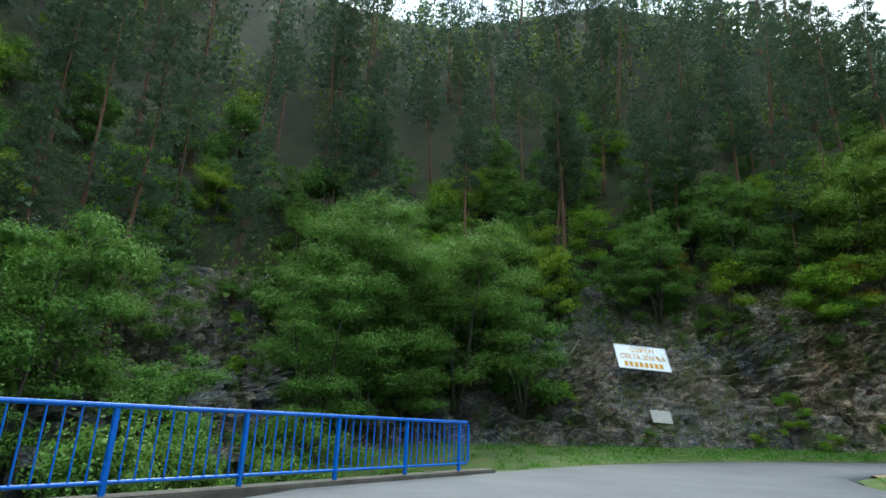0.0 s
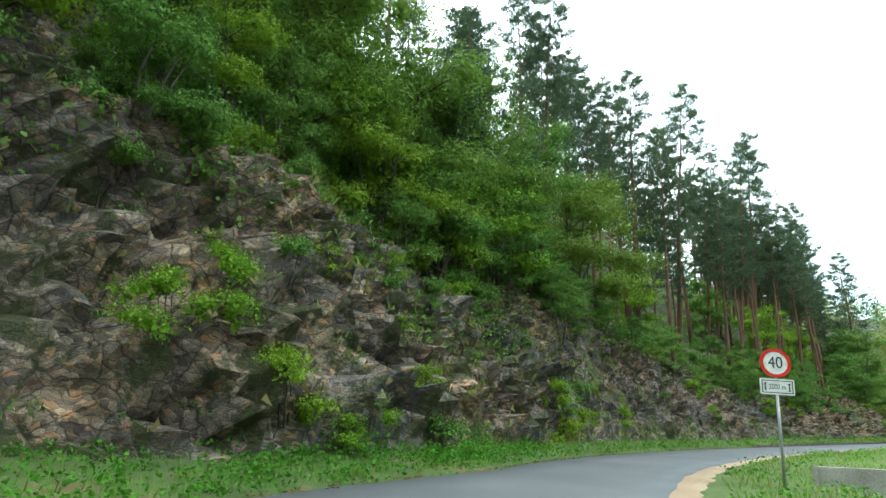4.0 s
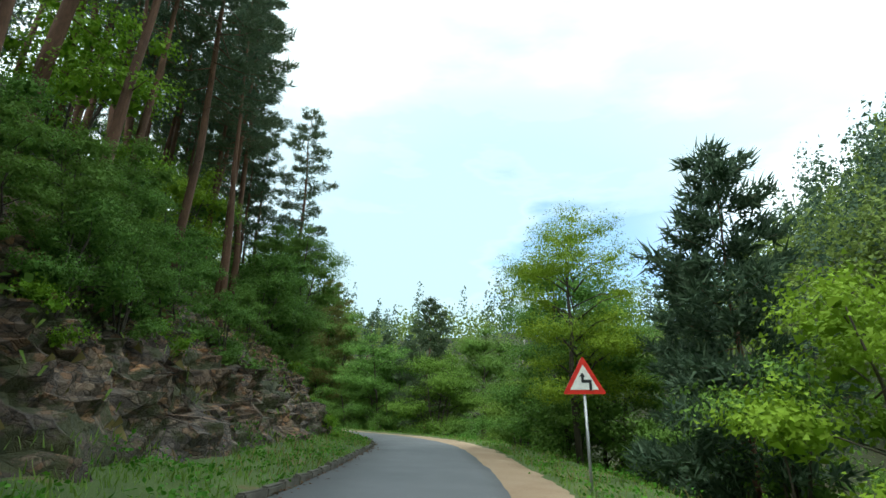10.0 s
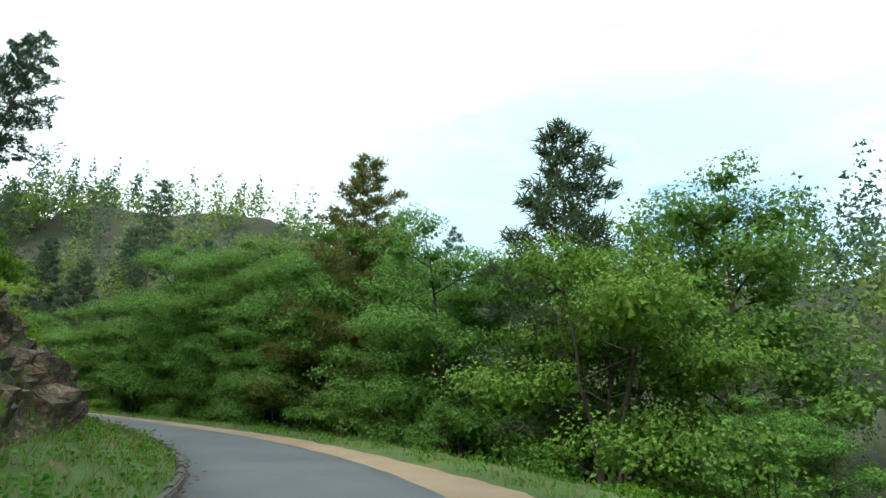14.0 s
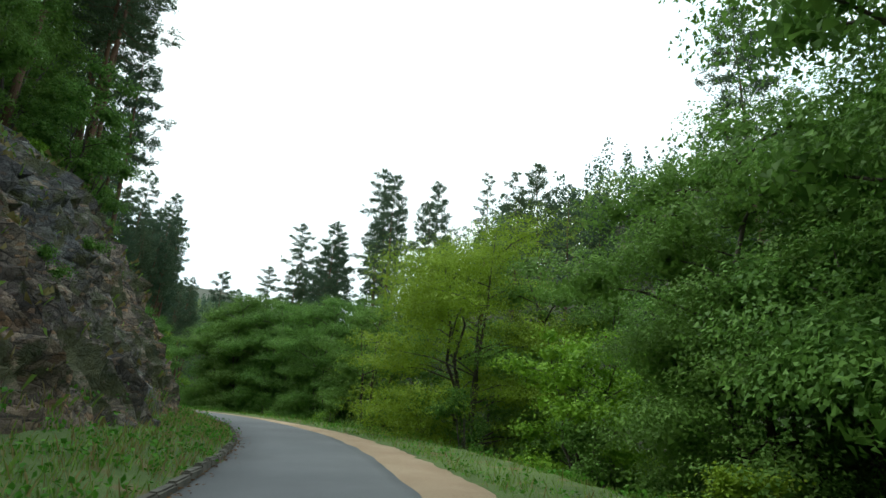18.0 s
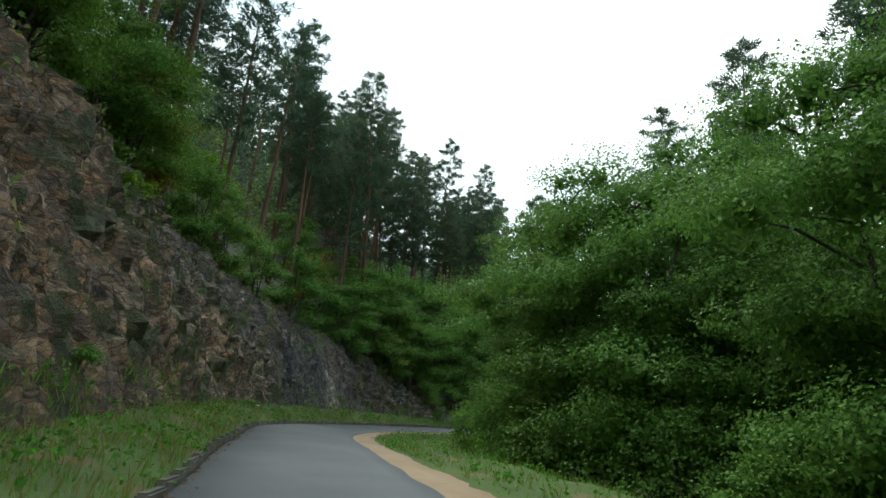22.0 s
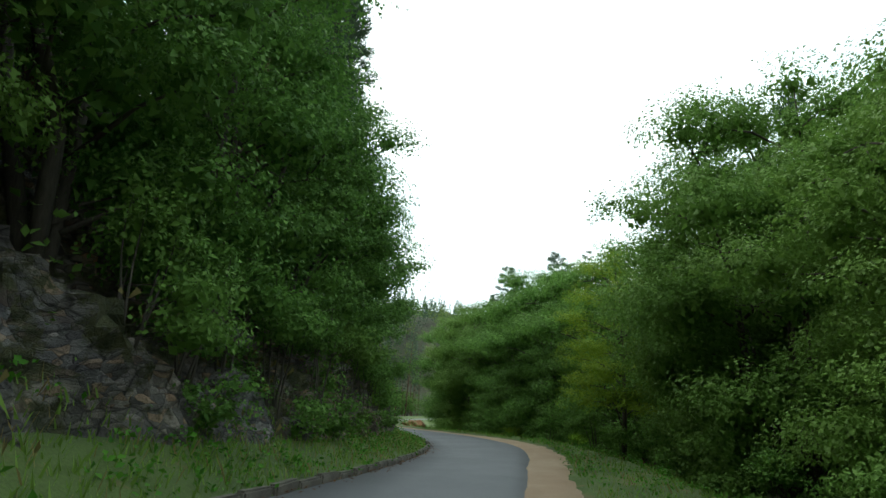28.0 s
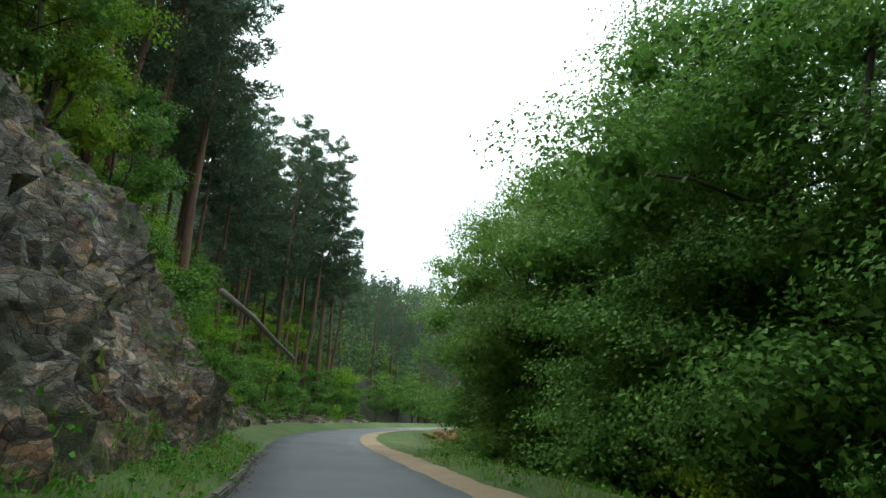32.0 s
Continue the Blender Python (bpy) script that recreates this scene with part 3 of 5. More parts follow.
def build_rock():
    """The cut rock face: blocks and ledges, with the bank above."""
    ss = np.arange(14, S_END, ROCK_STEP)
    n_up = 58
    vs, kinds = [], []
    for s in ss:
        toe, run = float(tab(TOE, s)), float(tab(ROCK_RUN, s))
        brown = float(tab(((0, 0.0), (38, 0.02), (43, 0.1), (47, 0.45), (54, 0.2), (66, 0.35), (80, 0.55), (92, 0.4), (104, 0.75), (150, 0.7), (172, 0.5), (181, 0.2), (192, 0.9), (213, 1.0), (221, 0.45), (226, 0.55), (231, 0.05), (260, 0.2), (275, 0.6), (400, 0.6)), s))
        calm = 0.45 if 34.5 < s < 40 else 0.65 if 229 < s < 244 else 1.0
        us = -0.55 + (run + 5.6) * np.arange(n_up) / (n_up - 1)
        hs = np.where(us > 0, rise(np.full(n_up, s), toe - us), float(tab(TOE_H, s)) - 0.05 + us * 1.5)
        foot = at(s, 0)
        across = at(s, 1) - foot
        across.z = 0.0
        foot.z += 4.0 * float(tab(BANK, s))
        for k in range(n_up):
            u, h = float(us[k]), float(hs[k])
            p = foot + across * (toe - u) + Vector((0, 0, h))
            big = noise.noise(p * 0.17) * 0.55 + noise.noise(p * 0.6) * 0.2 + noise.noise(p * 2.3) * 0.07 - 0.15
            (b1, t1), (b2, t2), (b3, t3) = fractured(p, 2.3, 1.0), fractured(p + Vector((30, 7, 1)), 0.85, 1.5), fractured(p + Vector((3, 17, 5)), 0.4, 1.6)
            if s < 62:
                b1 += 1.1 * (fractured(p + Vector((11, 3, 8)), 3.4, 1.2)[0] - 1.5)
            blk = b1 * 0.24 + b2 * 0.46 + b3 * 0.4 - 0.38
            amp = (1.25 if s < 62 else 0.9) * min(1.0, max(0.15, (u + 0.5) / 1.0)) * (1.0 if u < run + 0.5 else max(0.2, 1 - (u - run - 0.5) / 2.5)) * calm
            out = (big + blk) * amp
            pale = 0.0
            if 235.6 < s < 239.4:
                pale = 1.0 if abs(s - 237.6) < 1.5 - 0.42 * h + 0.35 * noise.noise(p * 1.7) and 0.1 < h < 3.2 else 0.0
                out *= 0.45
            if 274 < s < 294 and h > 1.5:
                pale = max(pale, 0.2 + 0.45 * noise.noise(p * 0.4))
            smooth_dark = 1.0 if 231 < s < 241 and h < 4.2 else 0.0
            vs.append(foot + across * (toe - u + out) + Vector((0, 0, h + 0.25 * blk * amp)))
            kinds.append((min(1, max(0, brown + 0.45 * noise.noise(p * 0.22) + 0.35 * (t1 - 0.1))), pale, max(smooth_dark, pale), min(1, max(0, (0.16 if s < 42 else 0.42 if s < 58 else 0.04 if s < 122 else -0.35 if 229 < s < 246 else 0.1) + 0.5 * (0.4 * t1 + 0.4 * t2 + 0.3 * t3) + 0.2 * noise.noise(p * 3.0)))))
    fs = [(i * n_up + j, i * n_up + j + 1, (i + 1) * n_up + j + 1, (i + 1) * n_up + j) for i in range(len(ss) - 1) for j in range(n_up - 1)]
    ob = mesh_object("rock_face", vs, fs, M_ROCK)
    att = ob.data.color_attributes.new("stone", "FLOAT_COLOR", "POINT")
    att.data.foreach_set("color", np.array(kinds, np.float32).ravel())
    return tagged(ob, "cracked grey-brown rock cutting with earth on its ledges", "rock", kind="structure"), np.array([tuple(v) for v in vs]), len(ss), n_up


ROCK, ROCK_V, ROCK_NS, ROCK_NU = build_rock()


def ground_place(s, d):
    """World place on the land at s, d."""
    p = at(s, d, float(rise(s, d)))
    p.z += relief(p.x, p.y, d)
    return p


def land_place(s, d):
    """The same, where the land is nearer to another stretch of the road."""
    p = at(s, d)
    e = road_coords(np.array([[p.x, p.y]]))
    p.z = float(e[2][0] + rise(e[0][0], e[1][0])) + relief(p.x, p.y, float(e[1][0]))
    return p


# ---------------------------------------------------------------- plants
def leaf_blades(rng, c, out, size, up=0.5, simple=False):
    """One folded blade at each place c, facing roughly the way out."""
    n = len(c)
    nrm = out * 0.85 + rng.normal(0, 0.5, (n, 3)) + np.array([0, 0, up * 0.8])
    nrm /= np.linalg.norm(nrm, axis=1)[:, None]
    a = np.cross(nrm, rng.normal(0, 1, (n, 3)))
    a /= np.linalg.norm(a, axis=1)[:, None]
    b = np.cross(nrm, a)
    L = size * rng.uniform(0.55, 1.25, (n, 1))
    if simple:
        v = np.stack([c - a * L * 0.6, c + b * L * 0.42 + a * L * 0.2, c - b * L * 0.42 + a * L * 0.35], 1).reshape(-1, 3)
        return v, np.arange(n * 3).reshape(-1, 3)
    v = np.stack([c - a * L * 0.5, c + b * L * 0.32 + nrm * L * 0.07, c + a * L * 0.5 - nrm * L * 0.1, c - b * L * 0.32 + nrm * L * 0.07], 1).reshape(-1, 3)
    i = np.arange(n)[:, None] * 4
    return v, np.concatenate([i + [0, 1, 2], i + [0, 2, 3]], 0)


def sphere_dirs(rng, n):
    v = rng.normal(0, 1, (n, 3))
    return v / np.linalg.norm(v, axis=1)[:, None]


def broadleaf(name, seed, height, radius, base, blobs, n_leaf, leaf, mat, label, category="tree", trunk_r=0.12, stems=1, layered=False, flat=0.7, simple=False):
    """A tree of stems, limbs and leafy sprays with gaps between them."""
    rng = np.random.default_rng(seed)
    thing = tagged(new(name), label, category)
    wood, centres, sizes = [], [], []
    for k in range(stems):
        ang = k * 6.28 / stems + rng.uniform(-0.5, 0.5)
        lean = 0.03 if stems == 1 else rng.uniform(0.08, 0.25)
        top = Vector((math.cos(ang) * lean * height, math.sin(ang) * lean * height, height * rng.uniform(0.8, 0.95)))
        foot = Vector((math.cos(ang), math.sin(ang), 0)) * (0.0 if stems == 1 else 0.12)
        pts = [foot + (top - foot) * f + Vector((rng.normal(), rng.normal(), 0)) * height * 0.012 * (f > 0) for f in np.linspace(0, 1, 7)]
        pts[0].z -= 0.5
        wood.append(tube(pts, [trunk_r * (1.12 - f) for f in np.linspace(0, 1, 7)], 6))
        for q in range(max(2, blobs // stems)):
            f = base + (0.98 - base) * ((q + rng.uniform(0.1, 0.9)) / max(2, blobs // stems))
            p0 = pts[0].lerp(pts[-1], min(0.97, f * 0.92))
            a2 = q * 2.4 + rng.uniform(-0.6, 0.6)
            env = math.sqrt(max(0.05, 1 - ((f - (base + 0.4 * (1 - base))) / (0.66 * (1 - base) + 0.02)) ** 2))
            r = radius * env * rng.uniform(0.5, 0.85)
            p2 = p0 + Vector((math.cos(a2) * r, math.sin(a2) * r, height * rng.uniform(0.02, 0.1)))
            p1 = p0.lerp(p2, 0.5) + Vector((0, 0, height * 0.02))
            wood.append(tube([p0, p1, p2], [trunk_r * 0.42 * (1.1 - f * 0.6), trunk_r * 0.25, trunk_r * 0.07], 4))
            centres.append(tuple(p2))
            sizes.append(radius * rng.uniform(0.30, 0.52) * (0.6 + 0.4 * env))
        for w in (0.8, 0.9, 1.0):
            centres.append(tuple(pts[0].lerp(pts[-1], w)))
            sizes.append(radius * rng.uniform(0.26, 0.36) * (1.25 - 0.4 * w))
    centres, sizes = np.array(centres), np.array(sizes)
    n_twig = n_leaf // 9
    pick = rng.choice(len(centres), n_twig, p=sizes**2 / (sizes**2).sum())
    v = sphere_dirs(rng, n_twig)
    v[:, 2] = np.where(v[:, 2] < -0.15, np.abs(v[:, 2]) * 0.55, v[:, 2])
    c = centres[pick] + v * sizes[pick][:, None] * rng.uniform(0.2, 1.0, (n_twig, 1)) ** 0.5 * np.array([1, 1, flat])
    if layered:
        c[:, 2] = np.round(c[:, 2] / 0.5) * 0.5 + rng.normal(0, 0.13, n_twig)
    v = np.repeat(v, 9, axis=0)
    n_leaf = len(v)
    c = np.repeat(c, 9, axis=0) + rng.normal(0, 1, (n_leaf, 3)) * leaf * np.array([1.5, 1.5, 0.8])
    lv, lf = leaf_blades(rng, c, v, leaf, 0.5, simple)
    n_in = n_leaf // (5 if simple else 3)                                   # the dense inside of the crown
    pick = rng.choice(len(centres), n_in, p=sizes**2 / (sizes**2).sum())
    vi = sphere_dirs(rng, n_in)
    ci = centres[pick] * np.array([0.9, 0.9, 1.0]) + vi * sizes[pick][:, None] * rng.uniform(0.05, 0.6, (n_in, 1)) * np.array([1, 1, flat])
    iv, fi = leaf_blades(rng, ci, vi, leaf * (1.4 if layered else 2.1 if simple else 1.7), 0.2, simple)
    lf = np.concatenate([lf, fi + len(lv)])
    lv = np.concatenate([lv, iv])
    tv, tf = merged(wood)
    mesh_object("trunk", tv, tf, M_BARK, thing, True)
    mesh_object("crown", lv, lf, mat, thing)
    return thing


def pine(name, seed, height, crown_from, radius, label, lean=0.02, full=1.0, mat=None, spire=False):
    """A pine: bare trunk with dead stubs, whorled limbs, tufts of needles."""
    rng = np.random.default_rng(seed)
    thing = tagged(new(name), label, "pine tree")
    ang = rng.uniform(0, 6.28)
    pts = [Vector((math.cos(ang) * lean * height * f, math.sin(ang) * lean * height * f, height * f)) + Vector((rng.normal(), rng.normal(), 0)) * 0.05 * (f > 0) for f in np.linspace(0, 1, 8)]
    pts[0].z -= 0.8
    r0 = 0.0095 * height
    wood = [tube(pts, [r0 * (1.06 - f) for f in np.linspace(0, 1, 8)], 7)]
    tufts, dirs = [], []
    n_br = int(46 * full)
    for k in range(n_br):
        f = crown_from + (1 - crown_from) * ((k + 0.5) / n_br) ** 0.92
        g = (f - crown_from) / (1 - crown_from)
        p0 = pts[0].lerp(pts[-1], f)
        a = k * 2.399 + rng.uniform(-0.5, 0.5)
        shape = min(1.0, (0.9 if spire else 0.5) + g * 1.8) * (1 - g) ** 0.58 + 0.06
        r = radius * shape * rng.uniform(0.5, 1.25)
        up = (rng.uniform(-0.25, 0.1) if g < 0.45 else rng.uniform(0.0, 0.35) + 0.5 * max(0.0, g - 0.8)) * r
        p2 = p0 + Vector((math.cos(a) * r, math.sin(a) * r, up))
        p1 = p0.lerp(p2, 0.55) + Vector((0, 0, -0.07 * r))
        wood.append(tube([p0, p1, p2], [r0 * 0.22 * (1.25 - f), r0 * 0.13 * (1.25 - f), 0.008], 3))
        if g < 0.12 and rng.uniform() < 0.4:
            continue
        m = max(3, int(5.0 * r * full) + 2)
        fan = Vector((-math.sin(a), math.cos(a), 0))
        for q in range(m):
            w = 0.25 + 0.8 * ((q + rng.uniform(0.2, 0.9)) / m) ** 0.75
            c = p0.lerp(p1, w / 0.55) if w < 0.55 else p1.lerp(p2, (w - 0.55) / 0.45)
            side_way = rng.uniform(-1, 1) * 0.34 * r * min(1.0, 1.25 - 0.6 * w)
            tufts.append(tuple(c + fan * side_way + Vector((0, 0, rng.normal() * 0.07 * r + 0.05))))
            out = Vector((math.cos(a), math.sin(a), 0)) * 0.75 + fan * (side_way * 0.9 / max(r, 0.3)) + Vector((0, 0, 0.6))
            dirs.append(tuple(out))
    for k in range(7):
        f = crown_from * rng.uniform(0.4, 1.0)
        p0, a = pts[0].lerp(pts[-1], f), rng.uniform(0, 6.28)
        wood.append(tube([p0, p0 + Vector((math.cos(a), math.sin(a), 0.05)) * rng.uniform(0.4, 1.3)], [0.025, 0.006], 3))
    per = 20
    c = np.repeat(np.array(tufts), per, axis=0)
    n = len(c)
    c = c + rng.normal(0, 0.11, (n, 3)) * np.array([1, 1, 0.5])
    d = np.repeat(np.array(dirs), per, axis=0) * 0.7 + rng.normal(0, 0.6, (n, 3))
    d /= np.linalg.norm(d, axis=1)[:, None]
    side = np.cross(d, rng.normal(0, 1, (n, 3)))
    side /= np.linalg.norm(side, axis=1)[:, None]
    L = rng.uniform(0.2, 0.42, (n, 1))
    v = np.stack([c - side * 0.034 + d * L * 0.1, c + side * 0.034 + d * L * 0.15, c + d * L], 1).reshape(-1, 3)
    tv, tf = merged(wood)
    mesh_object("trunk", tv, tf, M_BARK_PINE, thing, True)
    mesh_object("crown", v, np.arange(n * 3).reshape(-1, 3), mat or M_NEEDLE, thing)
    return thing


PROTO = Matrix.Translation((0, 0, -400))
TALL = "tall pine with a bare reddish trunk and a thin crown"
PINES = [pine("pine_tree", 10 + k, h, c, r, TALL, 0.03, f)
         for k, (h, c, r, f) in enumerate([(18, 0.48, 2.5, 1.0), (21, 0.5, 2.7, 1.1), (16, 0.4, 2.4, 1.0), (19, 0.58, 2.3, 0.9), (22, 0.42, 2.8, 1.2)])]
BUSHY = [pine("young_pine", 20, 8, 0.08, 2.0, "young bushy pine with branches to the ground", 0.02, 1.5),
         pine("young_pine", 21, 12, 0.2, 2.4, "full-crowned dark green pine tree", 0.02, 1.5),
         pine("pine_tree", 22, 17, 0.12, 4.0, "old pine with yellowing lower branches", 0.01, 1.9, M_NEEDLE_OLD, True)]
HILL_PINES = [pine("hillside_pine", 24 + k, h, 0.45, 2.6, "tall slender pine on the steep hillside", 0.03, 0.75) for k, h in enumerate((19, 23))]
ALDERS = [broadleaf("alder_tree", 30, 9, 3.3, 0.06, 34, 31000, 0.11, M_LEAF, "dense dark green alder by the stream", trunk_r=0.12, stems=2, simple=True),
          broadleaf("alder_tree", 31, 11.5, 3.5, 0.06, 40, 37000, 0.11, M_LEAF, "tall dense green alder by the stream", trunk_r=0.14, stems=3, simple=True),
          broadleaf("alder_tree", 34, 7, 2.8, 0.04, 28, 19000, 0.115, M_LEAF, "low bushy green alder by the stream", trunk_r=0.09, stems=4, simple=True)]
BIG = broadleaf("alder_tree", 39, 15, 4.5, 0.10, 54, 90000, 0.104, M_LEAF, "very tall dense green alder beside the road", trunk_r=0.15, stems=3, simple=True)
YOUNG = [broadleaf("young_tree", 32, 6.5, 2.5, 0.15, 22, 9000, 0.12, M_LEAF_YELLOW, "young yellowish-green tree on the bank", trunk_r=0.07, stems=3, simple=True),
         broadleaf("slender_tree", 33, 7.5, 2.4, 0.2, 22, 9000, 0.12, M_LEAF, "slender green tree leaning over the rock", trunk_r=0.07, stems=2, simple=True),
         broadleaf("spreading_tree", 35, 5.5, 2.4, 0.08, 20, 8500, 0.12, M_LEAF, "low spreading green tree on the bank", trunk_r=0.07, stems=4, simple=True)]
OCHRE = broadleaf("young_tree", 36, 5.0, 2.0, 0.15, 16, 4000, 0.13, M_LEAF_OCHRE, "small tree with ochre autumn leaves", trunk_r=0.06, stems=3)
LIME = broadleaf("robinia_tree", 37, 8.6, 4.2, 0.06, 50, 95000, 0.068, M_LEAF_YELLOW, "broad lime-green robinia with layered feathery leaves", trunk_r=0.10, stems=4, layered=True, flat=0.5, simple=True)
MID = broadleaf("broad_tree", 45, 9.5, 4.2, 0.06, 40, 28000, 0.125, M_LEAF_MID, "broad rounded light green tree on the bank", trunk_r=0.11, stems=4, simple=True)
ROBINIA = broadleaf("robinia_tree", 38, 11, 3.0, 0.24, 30, 45000, 0.064, M_LEAF_YELLOW, "slender light green robinia with feathery leaves", trunk_r=0.12, stems=1, layered=True, flat=0.5, simple=True)
SHRUBS = [broadleaf("shrub", 40, 2.2, 1.4, 0.02, 14, 2200, 0.105, M_LEAF, "low green leafy shrub", "shrub", 0.025, 4),
          broadleaf("shrub", 41, 1.5, 1.2, 0.02, 12, 1700, 0.10, M_LEAF_YELLOW, "low yellowish-green leafy shrub", "shrub", 0.02, 4),
          broadleaf("hazel_bush", 42, 3.2, 1.7, 0.03, 16, 3200, 0.11, M_LEAF, "tall green hazel shrub", "shrub", 0.035, 5),
          broadleaf("bramble", 43, 0.9, 0.9, 0.02, 9, 1000, 0.09, M_LEAF, "small green bramble clump", "shrub", 0.015, 4)]
PROTOS = [BIG, MID] + HILL_PINES + PINES + BUSHY + ALDERS + YOUNG + [OCHRE, LIME, ROBINIA] + SHRUBS
for o in PROTOS:
    o.matrix_basis = PROTO
RNG = random.Random(5)


def plant(proto, s, d, size=1.0, group="", sink=0.15, tilt=2.0, on=None):
    p = on or ground_place(s, d)
    reach = max(abs(c) for part_ob in proto.children for c in (part_ob.bound_box[0][0], part_ob.bound_box[6][0])) * size
    gap = np.hypot(RC[:, 0] - p.x, RC[:, 1] - p.y)
    if on is None and (gap.min() < reach * 0.8 + 1.6 or gap.min() < abs(d) - 3.0):
        return None
    m = pose(p.x, p.y, p.z - sink, RNG.uniform(-tilt, tilt), RNG.uniform(-tilt, tilt), RNG.uniform(0, 360))
    ob = copy_thing(proto, m)
    ob.scale = (size, size, size * RNG.uniform(0.92, 1.1))
    if group:
        ob["group"] = group
    return ob


def edge_of(s):
    return float(tab(TOE, s)) - float(tab(ROCK_RUN, s))


# pines of the hill above the rock, thinner where the slope is brushy
for s in np.arange(-22, 286, 3.4):
    for row, (near, wide) in enumerate(((0.8, 3.0), (5.0, 4.5), (10.5, 6.0), (18.0, 8.0))):
        if row == 3 and 62 < s < 205 or row == 2 and 62 < s < 205 and RNG.random() < 0.6 or row == 3 and RNG.random() < 0.4:
            continue
        if row == 0 and 28 < s < 58 and RNG.random() < 0.7:
            continue
        if row == 1 and RNG.random() < 0.15:
            continue
        q = s + RNG.uniform(-1.6, 1.6)
        plant(RNG.choice(PINES), q, edge_of(q) - near - RNG.uniform(0, wide), RNG.uniform(0.8, 1.05) if s < 205 else RNG.uniform(1.0, 1.25), "pines above the rock", tilt=3)
# young leafy trees along the rock's top and up the slope
for s in np.arange(-20, 286, 3.6):
    q = s + RNG.uniform(-1, 1)
    lush = 20 < s < 62
    if not 190 < s < 200:
        plant(RNG.choice(YOUNG if lush else YOUNG[1:]), q, edge_of(q) - RNG.uniform(0.2, 2.6), RNG.uniform(0.5, 0.85) * (0.8 if 64 < s < 118 else 1.0), "young trees over the rock", tilt=8)
    if s > 180 or s % 2 < 1.2:
        plant(RNG.choice(YOUNG), q, edge_of(q) - RNG.uniform(3.5, 8), RNG.uniform(0.75, 1.15), "young trees over the rock", tilt=5)
    if s < 70:
        plant(RNG.choice(YOUNG), q, edge_of(q) - RNG.uniform(8, 15), RNG.uniform(0.9, 1.3), "young trees over the rock", tilt=4)
for s, d in ((40, -21), (46, -13.5), (221, -9), (240, -9)):
    plant(OCHRE, s, d, RNG.uniform(0.8, 1.1), "autumn trees")
# trees at the foot of the hill beyond the bridge
for s, d, k in ((6, -20, 1), (12, -21, 0), (17, -19, 2), (22, -18.5, 1), (26, -19, 0), (2, -24, 1), (-6, -22, 0), (-14, -20, 1)):
    plant(ALDERS[k], s, d, RNG.uniform(0.85, 1.05), "trees beyond the bridge")
for k in range(30):
    s = RNG.uniform(-12, 31)
    u = RNG.uniform(-1.5, 26)
    plant(RNG.choice(YOUNG + ALDERS if u < 9 else YOUNG), s, float(tab(TOE, s)) - u, RNG.uniform(0.9, 1.35), "trees beyond the bridge", tilt=4)
for k in range(34):
    s = RNG.uniform(27, 63)
    plant(RNG.choice(YOUNG[:1] * 2 + YOUNG[1:]), s, edge_of(s) - RNG.uniform(0, 11), RNG.uniform(0.7, 1.15), "young trees over the rock", tilt=7)
# broad trees that crown the bank over the rock
for s, d, k, size in ((47, -15, 0, 1.15), (50.8, -14, 0, 1.25), (54.5, -13, 0, 1.2), (58.7, -11.3, 0, 1.15), (62.5, -11.5, 0, 1.1), (43, -18, 1, 0.95), (38.5, -20, 1, 0.85), (67, -10.5, 1, 0.8), (72.5, -9.4, 0, 1.0)):
    plant(ALDERS[1] if k else MID, 0, 0, size, "broad trees over the rock", on=land_place(s, d), tilt=5)
for s, d, size in ((75.5, -13.5, 1.15), (79, -15, 1.2), (84, -12.5, 1.22), (87.5, -14, 1.25), (90.7, -12.4, 1.22), (95, -13.5, 1.2), (99, -11, 1.15), (103, -11.5, 1.12), (35.2, -24.5, 1.05), (31, -26, 1.05), (40, -25, 1.0), (27, -27, 1.0), (44, -22, 1.0), (49, -20, 1.05)):
    plant(RNG.choice(PINES[3:]), 0, 0, size, "pines above the rock", on=land_place(s, d), tilt=4)
plant(BIG, 0, 0, 1.1, "trees beyond the bridge", on=land_place(24.8, -19.5))
for s, d, size in ((242, -6.2, 0.75), (245.5, -6.8, 0.85), (249, -6.6, 0.9), (252.5, -6.4, 0.95)):
    plant(RNG.choice(ALDERS[:2]), 0, 0, size, "trees leaning over the rock", on=land_place(s, d), tilt=6)
for s, d, size in ((128.5, -7.8, 0.85), (131.5, -8.6, 0.8), (125, -8.8, 0.75)):
    plant(RNG.choice(ALDERS[:2]), 0, 0, size, "trees leaning over the rock", on=land_place(s, d), tilt=5)
plant(MID, 0, 0, 0.72, "broad trees over the rock", on=land_place(220.5, -9.2), tilt=5)
plant(MID, 0, 0, 0.6, "broad trees over the rock", on=land_place(213.5, -9.6), tilt=5)
for k in range(120):
    s = RNG.uniform(-28, 52)
    plant(RNG.choice(HILL_PINES), s, edge_of(s) - RNG.uniform(12, 48), RNG.uniform(0.95, 1.2), "pines above the rock", tilt=4)
for k in range(60):
    s = RNG.uniform(12, 52)
    q = land_place(s, edge_of(s) - RNG.uniform(0.5, 20))
    plant(RNG.choice(YOUNG), 0, 0, RNG.uniform(0.7, 1.1), "young trees over the rock", on=q, tilt=5)
